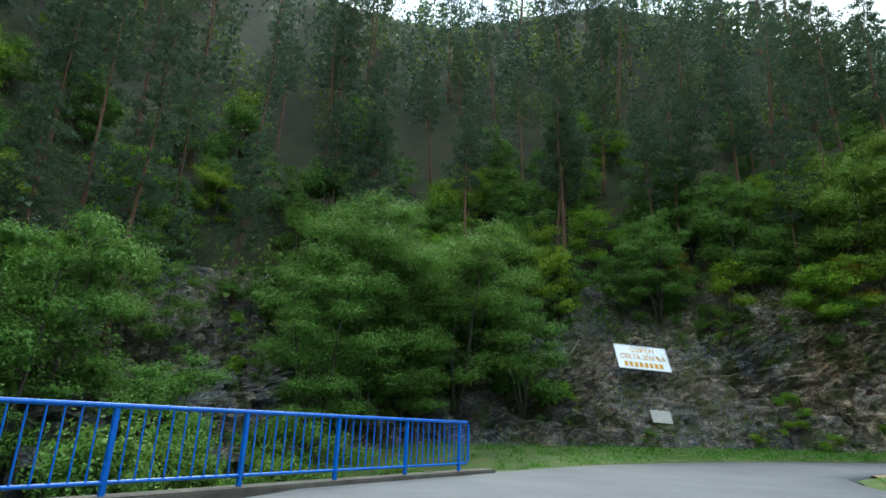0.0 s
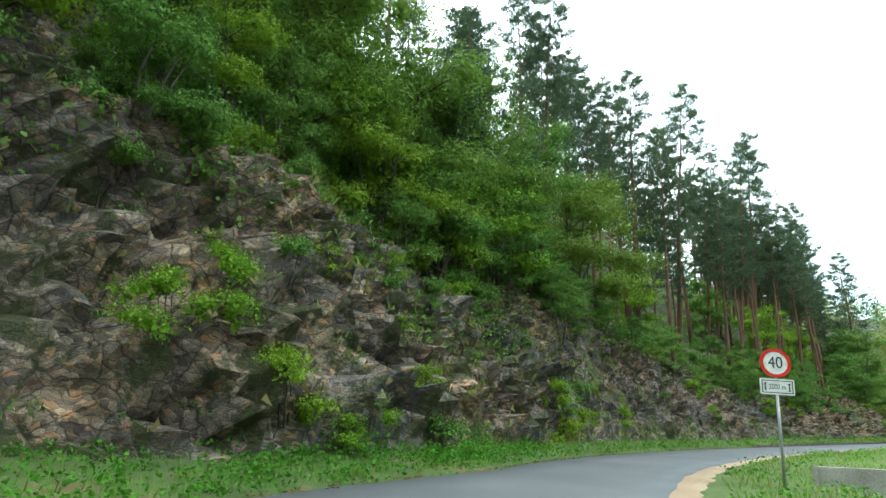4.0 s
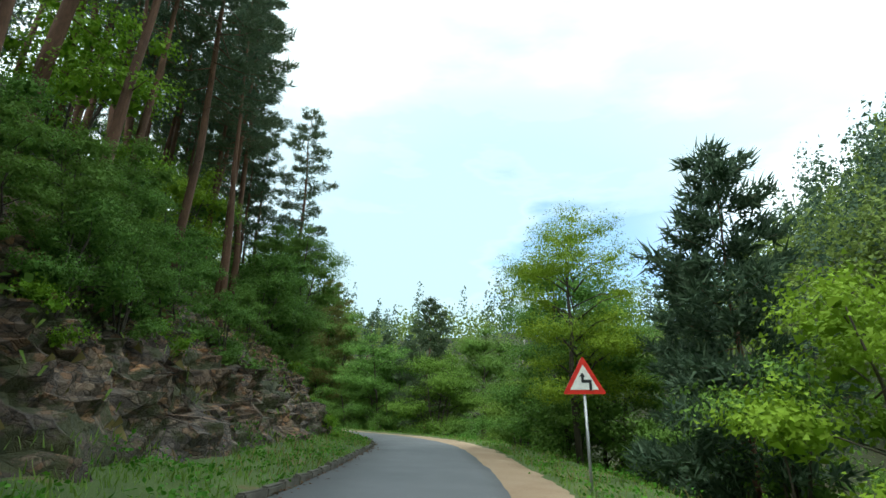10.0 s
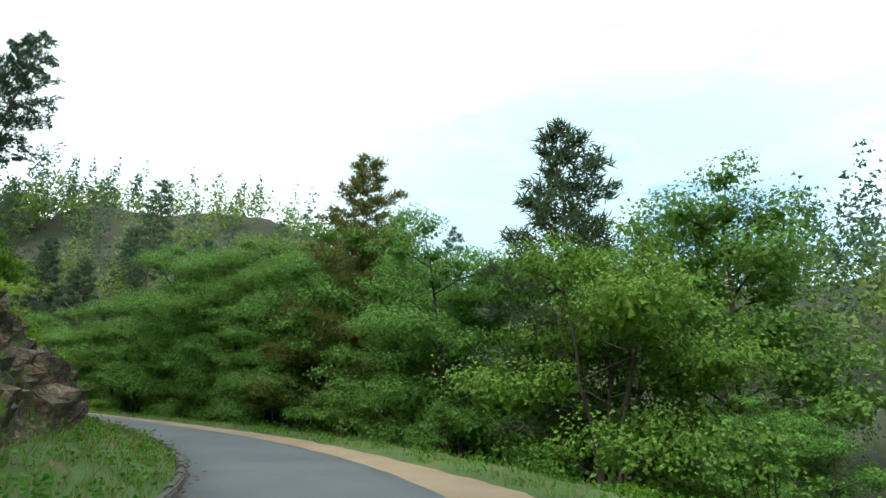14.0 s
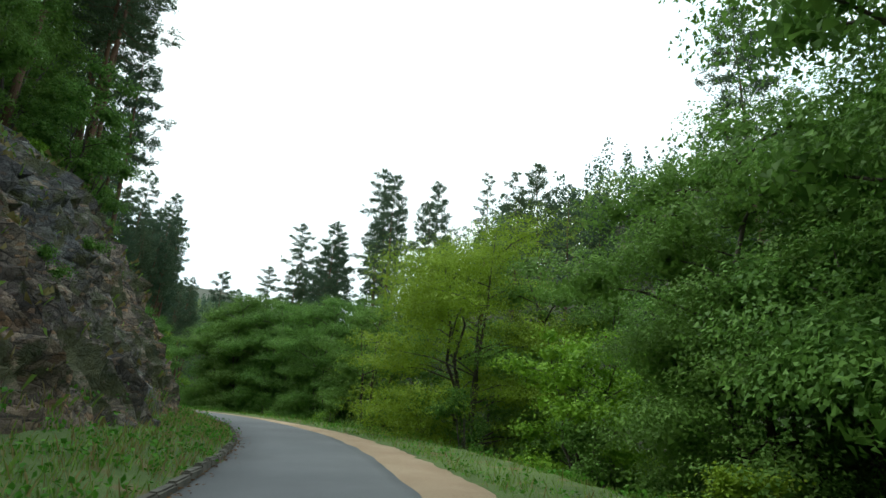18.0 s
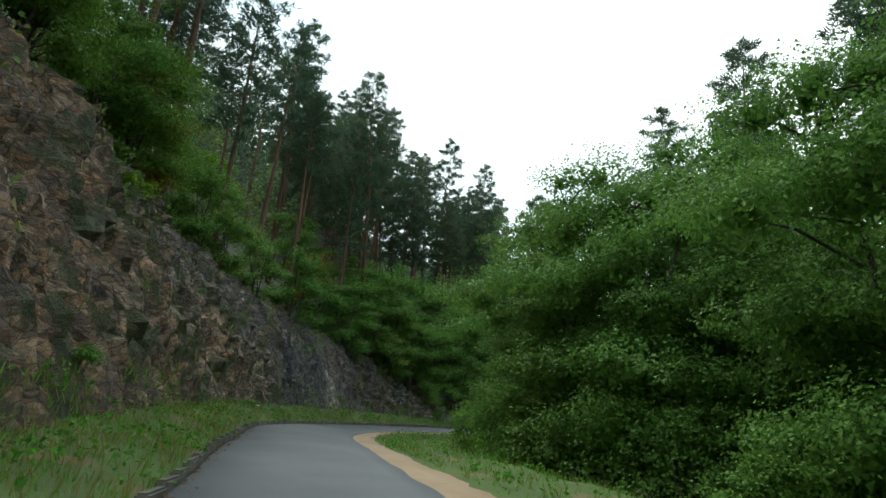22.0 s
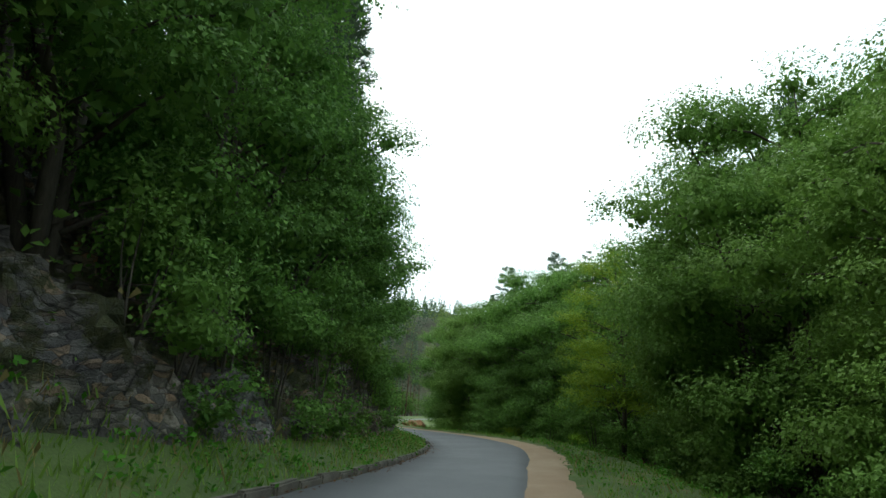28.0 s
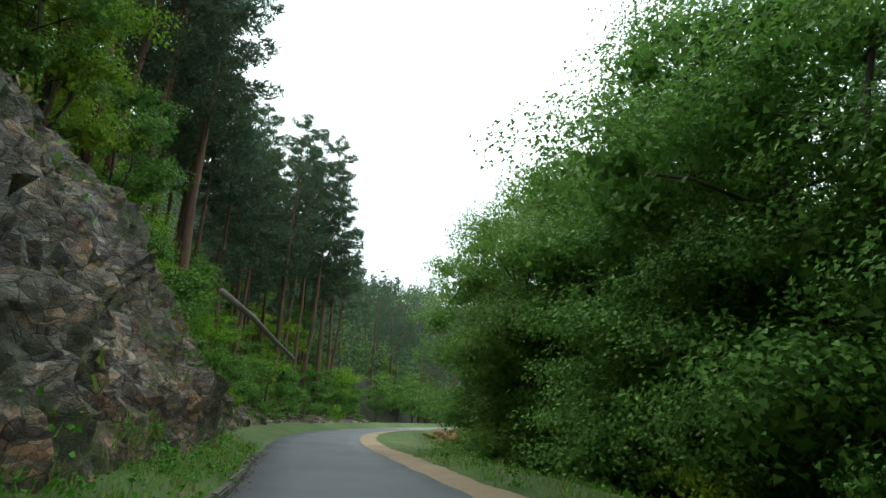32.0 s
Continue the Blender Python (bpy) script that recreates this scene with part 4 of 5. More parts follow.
for s, k in ((256.5, 1), (259.5, 0), (262.5, 1), (266, 0), (269.5, 1), (273, 2)):
    plant(ALDERS[k], 0, 0, RNG.uniform(0.9, 1.1), "trees leaning over the rock", on=land_place(s, -6.6), tilt=5)
    plant(SHRUBS[2], 0, 0, RNG.uniform(0.8, 1.0), "shrubs at the rock's foot", on=land_place(s + 1.2, -4.7), tilt=8)
for s in (252.6, 254.2, 255.6):
    plant(SHRUBS[2], 0, 0, RNG.uniform(0.8, 1.0), "shrubs at the rock's foot", on=land_place(s, -4.9), tilt=8)
for s, d in ((279.5, 10.2), (286, 9.6), (291.5, 9.4), (296.5, 11.5)):
    plant(BIG, s, d, RNG.uniform(1.1, 1.2), "alders by the stream")
for k in range(130):
    s = RNG.uniform(345, S1 - 4)
    q = land_place(s, -RNG.uniform(6.5, 34))
    if np.hypot(RC[:, 0] - q.x, RC[:, 1] - q.y).min() > 6.0:
        plant(RNG.choice(HILL_PINES + YOUNG[1:]), 0, 0, RNG.uniform(0.7, 1.0), "trees past the last bend", on=q, tilt=4)
for k in range(46):
    s = RNG.uniform(-14, 20)
    plant(RNG.choice(SHRUBS[:3]), s, RNG.uniform(-21, -8.5), RNG.uniform(0.8, 1.3), "shrubs in the gully", tilt=6)
for s, d in ((56, -9.5), (58.5, -8.4), (61, -10.5), (54, -11.5), (63.5, -9)):
    plant(YOUNG[0], s, d, RNG.uniform(0.85, 1.1), "young trees over the rock", tilt=4)
# single trees that stand out
plant(PINES[4], 132, -7.6, 1.02, "pines above the rock")
plant(PINES[1], 205, -7.4, 0.86, "pines above the rock", tilt=5)
plant(PINES[0], 208, -7.8, 0.95, "pines above the rock", tilt=5)
for s, d, turn in ((167, -8.2, 7), (168.2, -8.8, 8)):
    leaning = plant(PINES[0], s, d, 0.95, "pines above the rock", on=ground_place(s, d), tilt=0)
    leaning.rotation_euler = (radians(turn), radians(turn), 0)
plant(LIME, 189.2, 8.0, 1.36)
plant(YOUNG[0], 180.4, 7.6, 0.95, "young trees by the stream")
plant(BIG, 117.8, 6.6, 0.76, "alders by the stream")
plant(ROBINIA, 111.8, 5.2, 1.06)
plant(YOUNG[0], 99.6, 7.8, 0.95, "young trees by the stream")
plant(MID, 127.3, 7.8, 0.68, "young trees by the stream")
for k in range(16):
    s = RNG.uniform(104, 129)
    plant(RNG.choice(HILL_PINES), s, edge_of(s) - RNG.uniform(2.5, 11), RNG.uniform(0.75, 0.95), "pines above the rock", on=land_place(s, edge_of(s) - RNG.uniform(2.5, 11)), tilt=3)
for k in range(26):
    s = RNG.uniform(66, 110)
    plant(RNG.choice(YOUNG[1:]), s, 0, RNG.uniform(0.32, 0.55), "young trees over the rock", on=land_place(s, edge_of(s) + RNG.uniform(-0.6, 1.0)), tilt=9)
plant(ROBINIA, 272.4, 6.4, 1.0)
plant(BUSHY[2], 0, 0, 1.22, on=land_place(156.4, 10.2))
plant(BUSHY[2], 0, 0, 0.85, on=land_place(250.8, 10.2))
plant(BUSHY[0], 104.1, 7.3, 1.2, "young pines by the stream")
plant(BUSHY[0], 109.6, 8.6, 1.1, "young pines by the stream")
plant(BUSHY[1], 0, 0, 1.4, "pines by the stream", on=land_place(144.2, 10.6))
plant(MID, 141, 9.2, 0.95, "young trees by the stream")
for s, d, size in ((233.5, 9.4, 1.0), (243.5, 10.5, 0.85), (212, 19, 1.1), (209, 24, 1.05), (199, 23.5, 1.1), (240.5, 14.5, 0.9), (237, 20, 1.0), (158, 20, 0.9)):
    plant(RNG.choice(PINES[:3]), 0, 0, size, "pines across the stream", on=land_place(s, d), tilt=3)
plant(BUSHY[1], 154, 22, 0.9, "pines across the stream")
plant(BUSHY[1], 158, 25, 1.0, "pines across the stream")
plant(ALDERS[0], 113.9, 7.0, 0.85, "alders by the stream")
# stream side
for s in np.arange(128, 214, 4.0):
    if abs(s - 186) > 10 and abs(s - 157) > 3 and abs(s - 142) > 4:
        plant(RNG.choice(ALDERS), s, RNG.uniform(8.4, 9.8), RNG.uniform(0.85, 1.08) if s > 145 else RNG.uniform(0.35, 0.55), "alders by the stream")
    if s > 138:
        plant(RNG.choice(ALDERS), s + 1, RNG.uniform(12, 15), RNG.uniform(1.25, 1.5) if s < 178 else RNG.uniform(1.0, 1.25), "alders by the stream")
for s, size in ((159.8, 0.88), (163.8, 1.0), (168.6, 0.95), (174.0, 0.84), (205.6, 0.78), (212.5, 0.85), (217.0, 0.92), (221.5, 0.85), (256.0, 0.8), (267.4, 0.84), (301.5, 1.0), (307.0, 0.9)):
    plant(BIG, s, RNG.uniform(8.4, 9.2), size, "alders by the stream")
for s in np.arange(212, 262, 4.2):
    if not 223 < s < 247:
        plant(RNG.choice(ALDERS), s + 2, RNG.uniform(14, 17), RNG.uniform(1.1, 1.3), "alders by the stream")
for s, d in ((237.2, 5.2), (247.8, 5.6), (241, 6.8), (233, 7.2)):
    plant(YOUNG[0], s, d, 0.42, "saplings on the verge", tilt=6)
for s in np.arange(264, 350, 5.2):
    near = 9.2 if s < 288 else 13.5
    if abs(s - 272) > 2.5 and not 276 < s < 297:
        plant(BIG, s, near + RNG.uniform(0, 1.5), RNG.uniform(0.9, 1.1), "alders by the stream")
    plant(RNG.choice(ALDERS[:2]), s, near + RNG.uniform(6, 10), RNG.uniform(1.3, 1.5), "alders by the stream")
for s in np.arange(174, S_END, 5.0):
    plant(RNG.choice(PINES[:3] + BUSHY[1:2]), s, RNG.uniform(17, 24), RNG.uniform(0.95, 1.15), "pines across the stream")
    plant(RNG.choice(HILL_PINES + BUSHY[1:2]), s, RNG.uniform(25, 38), RNG.uniform(0.8, 1.0), "pines across the stream")
for s in np.arange(58, 128, 3.4):
    plant(RNG.choice(SHRUBS[:3]), s, RNG.uniform(6.2, 9) if s > 100 else RNG.uniform(7.8, 10), RNG.uniform(0.7, 1.15) if s > 100 else RNG.uniform(0.5, 0.8), "streamside shrubs", tilt=6)
    plant(RNG.choice(SHRUBS[:3]), s, RNG.uniform(10, 15), RNG.uniform(0.7, 1.1), "streamside shrubs")
    plant(RNG.choice(ALDERS + [MID]), s, RNG.uniform(20, 30), RNG.uniform(0.4, 0.62), "trees on the far bank")
for s in np.arange(128, S_END, 3.4):
    plant(RNG.choice(SHRUBS), s, RNG.uniform(5.6, 7.2) + (0 if s < 290 else 5.5), RNG.uniform(0.6, 1.0), "streamside shrubs", tilt=6)
for s in np.arange(216, 262, 2.6):
    plant(RNG.choice(SHRUBS[:3]), s, RNG.uniform(6.4, 10.5), RNG.uniform(0.8, 1.2), "streamside shrubs", tilt=6)
# shrubs on the rock's ledges and at its foot
for k in range(330):
    i, j = RNG.randrange(10, ROCK_NS - 10) if k < 130 else RNG.randrange(36, 510) if k > 280 else RNG.randrange(48, 262), RNG.randrange(2, ROCK_NU - 2)
    v = Vector(ROCK_V[i * ROCK_NU + j])
    s = 14 + ROCK_STEP * i
    if 33 < s < 41 and 5 < j < 34 or 234 < s < 241 and j < 26:
        continue
    plant(RNG.choice(SHRUBS[1:2] + SHRUBS[3:] if j < 20 else SHRUBS), 0, 0, RNG.uniform(0.45, 0.9), "shrubs on the rock", on=v, tilt=15)

for s in np.arange(286, 352, 2.8):
    for proto, near, wide, size in ((RNG.choice(PINES), 8.0, 2.5, 1.1 if s < 294 else 1.25), (RNG.choice(PINES), 11.5, 5.0, 1.1 if s < 294 else 1.25), (RNG.choice(YOUNG), 7.5, 3.0, 0.8), (RNG.choice(YOUNG), 11.0, 6.0, 1.1)):
        q = s + RNG.uniform(-1, 1)
        d = -near - RNG.uniform(0, wide)
        plant(proto, q, d, size * RNG.uniform(0.95, 1.2), "trees past the rock", on=ground_place(q, d), tilt=4)
    if s > 300:
        d = -RNG.uniform(5.2, 7.5)
        plant(RNG.choice(SHRUBS[:3]), s, d, RNG.uniform(0.8, 1.3), "shrubs past the rock", on=ground_place(s, d), tilt=6)
# ---- far woods: many small trees, one object a kind
def far_woods(name, seed, places, mat, label, conifer):
    rng = np.random.default_rng(seed)
    pieces_v, pieces_f, o = [], [], 0
    gaps = np.abs(road_coords(np.array(places)[:, :2])[1])
    for p, gap in zip(places, gaps):
        h = rng.uniform(8, 14) if conifer else rng.uniform(5, 9)
        r = h * (0.17 if conifer else 0.33)
        n, fine = (230, 0.42) if gap < 44 else (105, 0.68)
        f = rng.uniform(0.12, 1, n) ** 0.8
        rad = r * (1 - f) ** 0.7 + 0.15 if conifer else r * np.sqrt(np.clip(1 - ((f - 0.55) / 0.5) ** 2, 0.05, 1))
        a = rng.uniform(0, 6.28, n)
        out = np.stack([np.cos(a), np.sin(a), np.full(n, 0.4)], 1)
        c = np.array(p) + np.stack([np.cos(a) * rad, np.sin(a) * rad, f * h], 1) * rng.uniform(0.8, 1.1, (n, 1))
        v, fc = leaf_blades(rng, c, out, fine * (0.9 if conifer else 1.0), 0.2, True)
        pieces_v.append(v)
        pieces_f.append(fc + o)
        o += len(v)
    ob = mesh_object(name, np.concatenate(pieces_v), np.concatenate(pieces_f), mat)
    return tagged(ob, label, "woods", kind="stuff")


spots = [[], []]
for k in range(4200):
    s, d = RNG.uniform(-30, S1), RNG.uniform(30, 115) if k % 4 else RNG.uniform(-70, -26)
    q = ground_place(s, d)
    if np.hypot(RC[:, 0] - q.x, RC[:, 1] - q.y).min() < max(17, abs(d) - 3):
        continue
    spots[RNG.random() < (0.6 if d > 0 else 0.2)].append((q.x, q.y, q.z - 0.3))
for k in range(900):
    s = RNG.uniform(-35, 62)
    q = land_place(s, edge_of(s) - RNG.uniform(22, 60))
    spots[RNG.random() < 0.3].append((q.x, q.y, q.z - 0.3))
for k in range(3600):
    q = Vector((RNG.uniform(150, 440), RNG.uniform(40, 330), 0))
    gap = np.hypot(RC[:, 0] - q.x, RC[:, 1] - q.y).min()
    if gap > 24:
        e = road_coords(np.array([[q.x, q.y]]))
        q.z = float(e[2][0] + rise(e[0][0], e[1][0])) + relief(q.x, q.y, float(e[1][0]))
        spots[RNG.random() < 0.35].append((q.x, q.y, q.z - 0.3))
for k in range(620):
    q = land_place(RNG.uniform(84, 138), RNG.uniform(24, 88))
    if np.hypot(RC[:, 0] - q.x, RC[:, 1] - q.y).min() > 20:
        spots[RNG.random() < 0.75].append((q.x, q.y, q.z - 0.3))
for k in range(700):
    q = land_place(RNG.uniform(350, S1 - 2), RNG.uniform(12, 60) * (-1 if k % 3 else 1))
    if np.hypot(RC[:, 0] - q.x, RC[:, 1] - q.y).min() > 9:
        spots[RNG.random() < 0.3].append((q.x, q.y, q.z - 0.3))
far_woods("far_pine_wood", 7, spots[0], M_NEEDLE, "distant pine wood on the valley sides", True)
far_woods("far_broadleaf_wood", 8, spots[1], M_LEAF_FAR, "distant yellowish-green wood on the valley sides", False)


# ---- grass, weeds, litter and undergrowth
def blades(name, seed, places, tall, wide, mat, label, category="grass", hang=0.0):
    rng = np.random.default_rng(seed)
    p = np.array(places, float)
    n = len(p)
    a = rng.uniform(0, 6.28, n)
    side = np.stack([np.cos(a), np.sin(a), np.zeros(n)], 1)
    b = rng.uniform(0, 6.28, n)
    L = tall * rng.uniform(0.5, 1.3, (n, 1))
    tip = np.stack([np.cos(b) * 0.45, np.sin(b) * 0.45, np.full(n, 1.0 - hang * 1.4)], 1) * L
    w = wide * rng.uniform(0.7, 1.3, (n, 1))
    v = np.stack([p - side * w, p + side * w, p + tip * 0.6 + side * w * 0.6 + np.array([0, 0, 1]) * L * (0.12 + hang * 0.35), p + tip], 1).reshape(-1, 3)
    i = np.arange(n)[:, None] * 4
    ob = mesh_object(name, v, np.concatenate([i + [0, 1, 2], i + [0, 2, 3]], 0), mat)
    return tagged(ob, label, category, kind="stuff")


def verge_places(n, s_from, s_to, side, rng):
    kept_s, kept_d = [], []
    while len(kept_s) < n:
        s = rng.uniform(s_from, s_to)
        if side < 0:
            a, b = float(tab(ROAD_L, s)) - 0.15, float(tab(TOE, s)) - 0.3
        else:
            a = max(float(tab(ROAD_R, s)) + 0.9, float(tab(SHOULDER, s)) + 0.05)
            b = 7.5
        d = a + (b - a) * rng.random() ** (1.0 if side < 0 else 1.3)
        if lumps(s * 1.0, d * 2, 1.4, 8 + side) + rng.uniform(-0.3, 0.5) < -0.1:
            continue
        kept_s.append(s)
        kept_d.append(d)
    return [tuple(p) for p in at_many(kept_s, kept_d, rise(kept_s, kept_d))]


VR = random.Random(11)
blades("verge_grass", 1, verge_places(34000, 20, 300, -1, VR) + verge_places(30000, 28, 300, 1, VR), 0.17, 0.014, M_GRASS, "uneven green grass along both verges")
blades("dry_verge_grass", 2, verge_places(4000, 100, 300, -1, VR) + verge_places(5000, 140, 240, -1, VR) + verge_places(4000, 40, 300, 1, VR), 0.24, 0.008, M_STRAW, "dry straw-coloured grass stalks on the verges")
hang = []
for k in range(44000):
    i, j = VR.randrange(4, ROCK_NS - 4) if k % 3 else VR.randrange(90, 330), VR.randrange(0, ROCK_NU)
    v = ROCK_V[i * ROCK_NU + j]
    s = 14 + ROCK_STEP * i
    if lumps(v[0] + v[2], v[1] - v[2], 1.7, 5) < (0.12 if j < 28 else -0.1) or 234.5 < s < 240.5 and j < 24:
        continue
    hang.append((v[0] + VR.uniform(-0.2, 0.2), v[1] + VR.uniform(-0.2, 0.2), v[2]))
blades("rock_grass", 3, hang[::2] + [(a + 0.05, b, c) for a, b, c in hang[::3]], 0.45, 0.02, M_STRAW, "dry grass hanging from the rock ledges", hang=0.55)
blades("rock_green_grass", 4, hang[1::2], 0.4, 0.022, M_GRASS, "green grass tufts on the rock ledges", hang=0.3)


def loose_leaves(name, seed, places, size, mat, label, category="leaves", up=1.2):
    rng = np.random.default_rng(seed)
    v, f = leaf_blades(rng, np.array(places, float), np.zeros((len(places), 3)), size, up)
    return tagged(mesh_object(name, v, f, mat), label, category, kind="stuff")


weeds = []
for p in verge_places(1500, 24, 300, -1, VR) + verge_places(1100, 20, 58, -1, VR) + verge_places(1300, 30, 300, 1, VR):
    h = VR.uniform(0.1, 0.38)
    weeds += [(p[0] + VR.gauss(0, 0.16), p[1] + VR.gauss(0, 0.16), p[2] + h * VR.random()) for _ in range(16)]
loose_leaves("verge_weeds", 5, weeds, 0.10, M_LEAF_WEED, "leafy green weeds on the verges", "weeds", 0.7)
brush = []
for k in range(9500):
    s = VR.uniform(14, S_END) if k < 4800 else VR.uniform(8, 64)
    d = edge_of(s) - VR.uniform(-1.5, 17)
    if lumps(s, d, 3.0, 2) < -0.15:
        continue
    p = land_place(s, d) if s < 64 else ground_place(s, d)
    brush += [(p.x + VR.gauss(0, 0.4), p.y + VR.gauss(0, 0.4), p.z + VR.uniform(0, 0.8)) for _ in range(10)]
for k in range(5200):
    s, d = (VR.uniform(60, S_END), VR.uniform(6.5, 15)) if k < 2600 else (VR.uniform(72, 132), VR.uniform(9, 27)) if k < 4000 else (VR.uniform(64, 128), edge_of(90) - VR.uniform(-1, 14))
    p = ground_place(s, d)
    brush += [(p.x + VR.gauss(0, 0.4), p.y + VR.gauss(0, 0.4), p.z + VR.uniform(0, 0.9)) for _ in range(9)]
loose_leaves("undergrowth", 6, brush, 0.19, M_LEAF, "dark green ferns and brambles under the trees", "undergrowth", 0.7)
litter = []
for k in range(5200):
    s = VR.uniform(24, 300)
    d = float(tab(ROAD_L, s)) + abs(VR.gauss(0, 0.16)) - 0.1
    litter.append(tuple(at(s, d, 0.025 + VR.random() * 0.02)))
loose_leaves("fallen_leaves", 9, litter, 0.09, M_LITTER, "brown fallen leaves along the road's edge", "leaves", 4.0)

# ---------------------------------------------------------------- roadside things
M_STEEL = plain("galvanised_steel", (0.36, 0.38, 0.40), 0.45, 0.6)
M_BLUE = plain("blue_paint", (0.012, 0.16, 0.72), 0.4)
M_WHITE = plain("white_sign_face", (0.80, 0.82, 0.82), 0.4)
M_RED = plain("red_sign_paint", (0.62, 0.03, 0.02), 0.4)
M_BLACK = plain("black_sign_paint", (0.02, 0.022, 0.03), 0.5)
M_GOLD = plain("gold_letters", (0.72, 0.36, 0.02), 0.35)
M_BOARD = plain("glossy_board", (0.80, 0.83, 0.86), 0.12, 0.35)
M_PLAQUE = two_scale("pale_stone", [(0.3, (0.42, 0.40, 0.37)), (0.7, (0.55, 0.53, 0.50))], 30, 2.0, 0.8, 0.004, 0.4)
M_PALE = two_scale("pale_concrete", [(0.3, (0.24, 0.235, 0.21)), (0.7, (0.40, 0.39, 0.36))], 25, 1.0, 0.95, 0.008, 0.6)
M_EARTH = two_scale("orange_earth", [(0.3, (0.22, 0.11, 0.05)), (0.7, (0.34, 0.18, 0.08))], 8, 0.6, 0.95, 0.05, 0.8)
M_POLE = two_scale("weathered_wood", [(0.3, (0.28, 0.26, 0.23)), (0.7, (0.42, 0.40, 0.36))], 12, 1.0, 0.9, 0.01, 0.6, None, (1, 1, 0.15))
M_DEAD = two_scale("dead_wood", [(0.3, (0.14, 0.12, 0.10)), (0.7, (0.26, 0.23, 0.19))], 14, 1.0, 0.9, 0.01, 0.6, None, (1, 1, 0.2))
M_WIRE = plain("cable", (0.04, 0.04, 0.045), 0.6)


def writing(body, size, mat, parent, at_, name="lettering", depth=0.004, squeeze=1.0):
    cu = bpy.data.curves.new("text", "FONT")
    cu.body, cu.size, cu.extrude, cu.align_x, cu.align_y = body, size, depth, "CENTER", "CENTER"
    tmp = bpy.data.objects.new("text", cu)
    me = bpy.data.meshes.new_from_object(tmp)
    bpy.data.objects.remove(tmp)
    me.materials.clear()
    me.materials.append(mat)
    ob = new(name, me)
    ob.parent = parent
    ob.matrix_basis = pose(*at_, 90, 0, 0) @ Matrix.Diagonal((squeeze, 1, 1, 1))
    return ob


def flat_plate(outline, y0, y1):
    """A plate in the xz plane between two depths."""
    bm = bmesh.new()
    a = [bm.verts.new((x, y0, z)) for x, z in outline]
    b = [bm.verts.new((x, y1, z)) for x, z in outline]
    bm.faces.new(a)
    bm.faces.new(b[::-1])
    n = len(a)
    for i in range(n):
        bm.faces.new((a[i], b[i], b[(i + 1) % n], a[(i + 1) % n]))
    bmesh.ops.recalc_face_normals(bm, faces=bm.faces[:])
    return bm


def ring(r0, r1, y0, y1, n=48):
    bm = bmesh.new()
    loops = []
    for r, y in ((r0, y0), (r1, y0), (r1, y1), (r0, y1)):
        loops.append([bm.verts.new((math.cos(2 * math.pi * k / n) * r, y, math.sin(2 * math.pi * k / n) * r)) for k in range(n)])
    for i in range(4):
        a, b = loops[i], loops[(i + 1) % 4]
        for k in range(n):
            bm.faces.new((a[k], a[(k + 1) % n], b[(k + 1) % n], b[k]))
    bmesh.ops.recalc_face_normals(bm, faces=bm.faces[:])
    return bm


def moved(bm, x, y, z):
    bmesh.ops.translate(bm, verts=bm.verts[:], vec=(x, y, z))
    return bm


def circle(r, n=48):
    return [(math.cos(2 * math.pi * k / n) * r, math.sin(2 * math.pi * k / n) * r) for k in range(n)]


def rounded(points, r, n=5):
    """An outline with rounded corners."""
    out = []
    m = len(points)
    for i in range(m):
        p, a, b = Vector(points[i]), Vector(points[i - 1]), Vector(points[(i + 1) % m])
        u, w = (a - p).normalized(), (b - p).normalized()
        for k in range(n + 1):
            t = k / n
            q = (p + u * r) * (1 - t) ** 2 + p * 2 * t * (1 - t) + (p + w * r) * t**2
            out.append((q.x, q.y))
    return out


def yaw_of(s):
    k = int(np.argmin(np.abs(RS - s)))
    return math.degrees(math.atan2(-RT[k, 0], RT[k, 1]))


def post_part(name, height, radius, thing, mat, down=0.5):
    v, f = tube([(0, 0, -down), (0, 0, height)], [radius, radius], 12)
    return mesh_object(name, v, f, mat, thing, True)


# speed limit sign with a distance plate
sign = tagged(new("speed_limit_sign"), "round red-rimmed speed limit sign with a white plate below", "road sign")
q = at(52.6, 3.55, 0.25)
sign.matrix_basis = pose(q.x, q.y, q.z, 0, 2, -90)
post_part("post", 2.0, 0.03, sign, M_STEEL)
disc = part("face", moved(flat_plate(circle(0.30), -0.045, -0.035), 0, 0, 2.28), M_WHITE, sign, "white disc")
part("rim", moved(ring(0.235, 0.302, -0.052, -0.033), 0, 0, 2.28), M_RED, sign, "red rim")
writing("40", 0.34, M_BLACK, sign, (0, -0.047, 2.28), "numerals", 0.004, 0.85)
plate = part("distance_plate", flat_plate(rounded([(-0.33, 1.63), (0.33, 1.63), (0.33, 1.95), (-0.33, 1.95)], 0.03), -0.05, -0.035), M_WHITE, sign, "white plate")
part("plate_frame", flat_plate([(-0.30, 1.66), (0.30, 1.66), (0.30, 1.675), (-0.30, 1.675)], -0.053, -0.049), M_BLACK, plate)
for x in (-0.29, 0.29):
    part("plate_frame", flat_plate([(x - 0.008, 1.66), (x + 0.008, 1.66), (x + 0.008, 1.92), (x - 0.008, 1.92)], -0.053, -0.049), M_BLACK, plate)
part("plate_frame", flat_plate([(-0.30, 1.905), (0.30, 1.905), (0.30, 1.92), (-0.30, 1.92)], -0.053, -0.049), M_BLACK, plate)
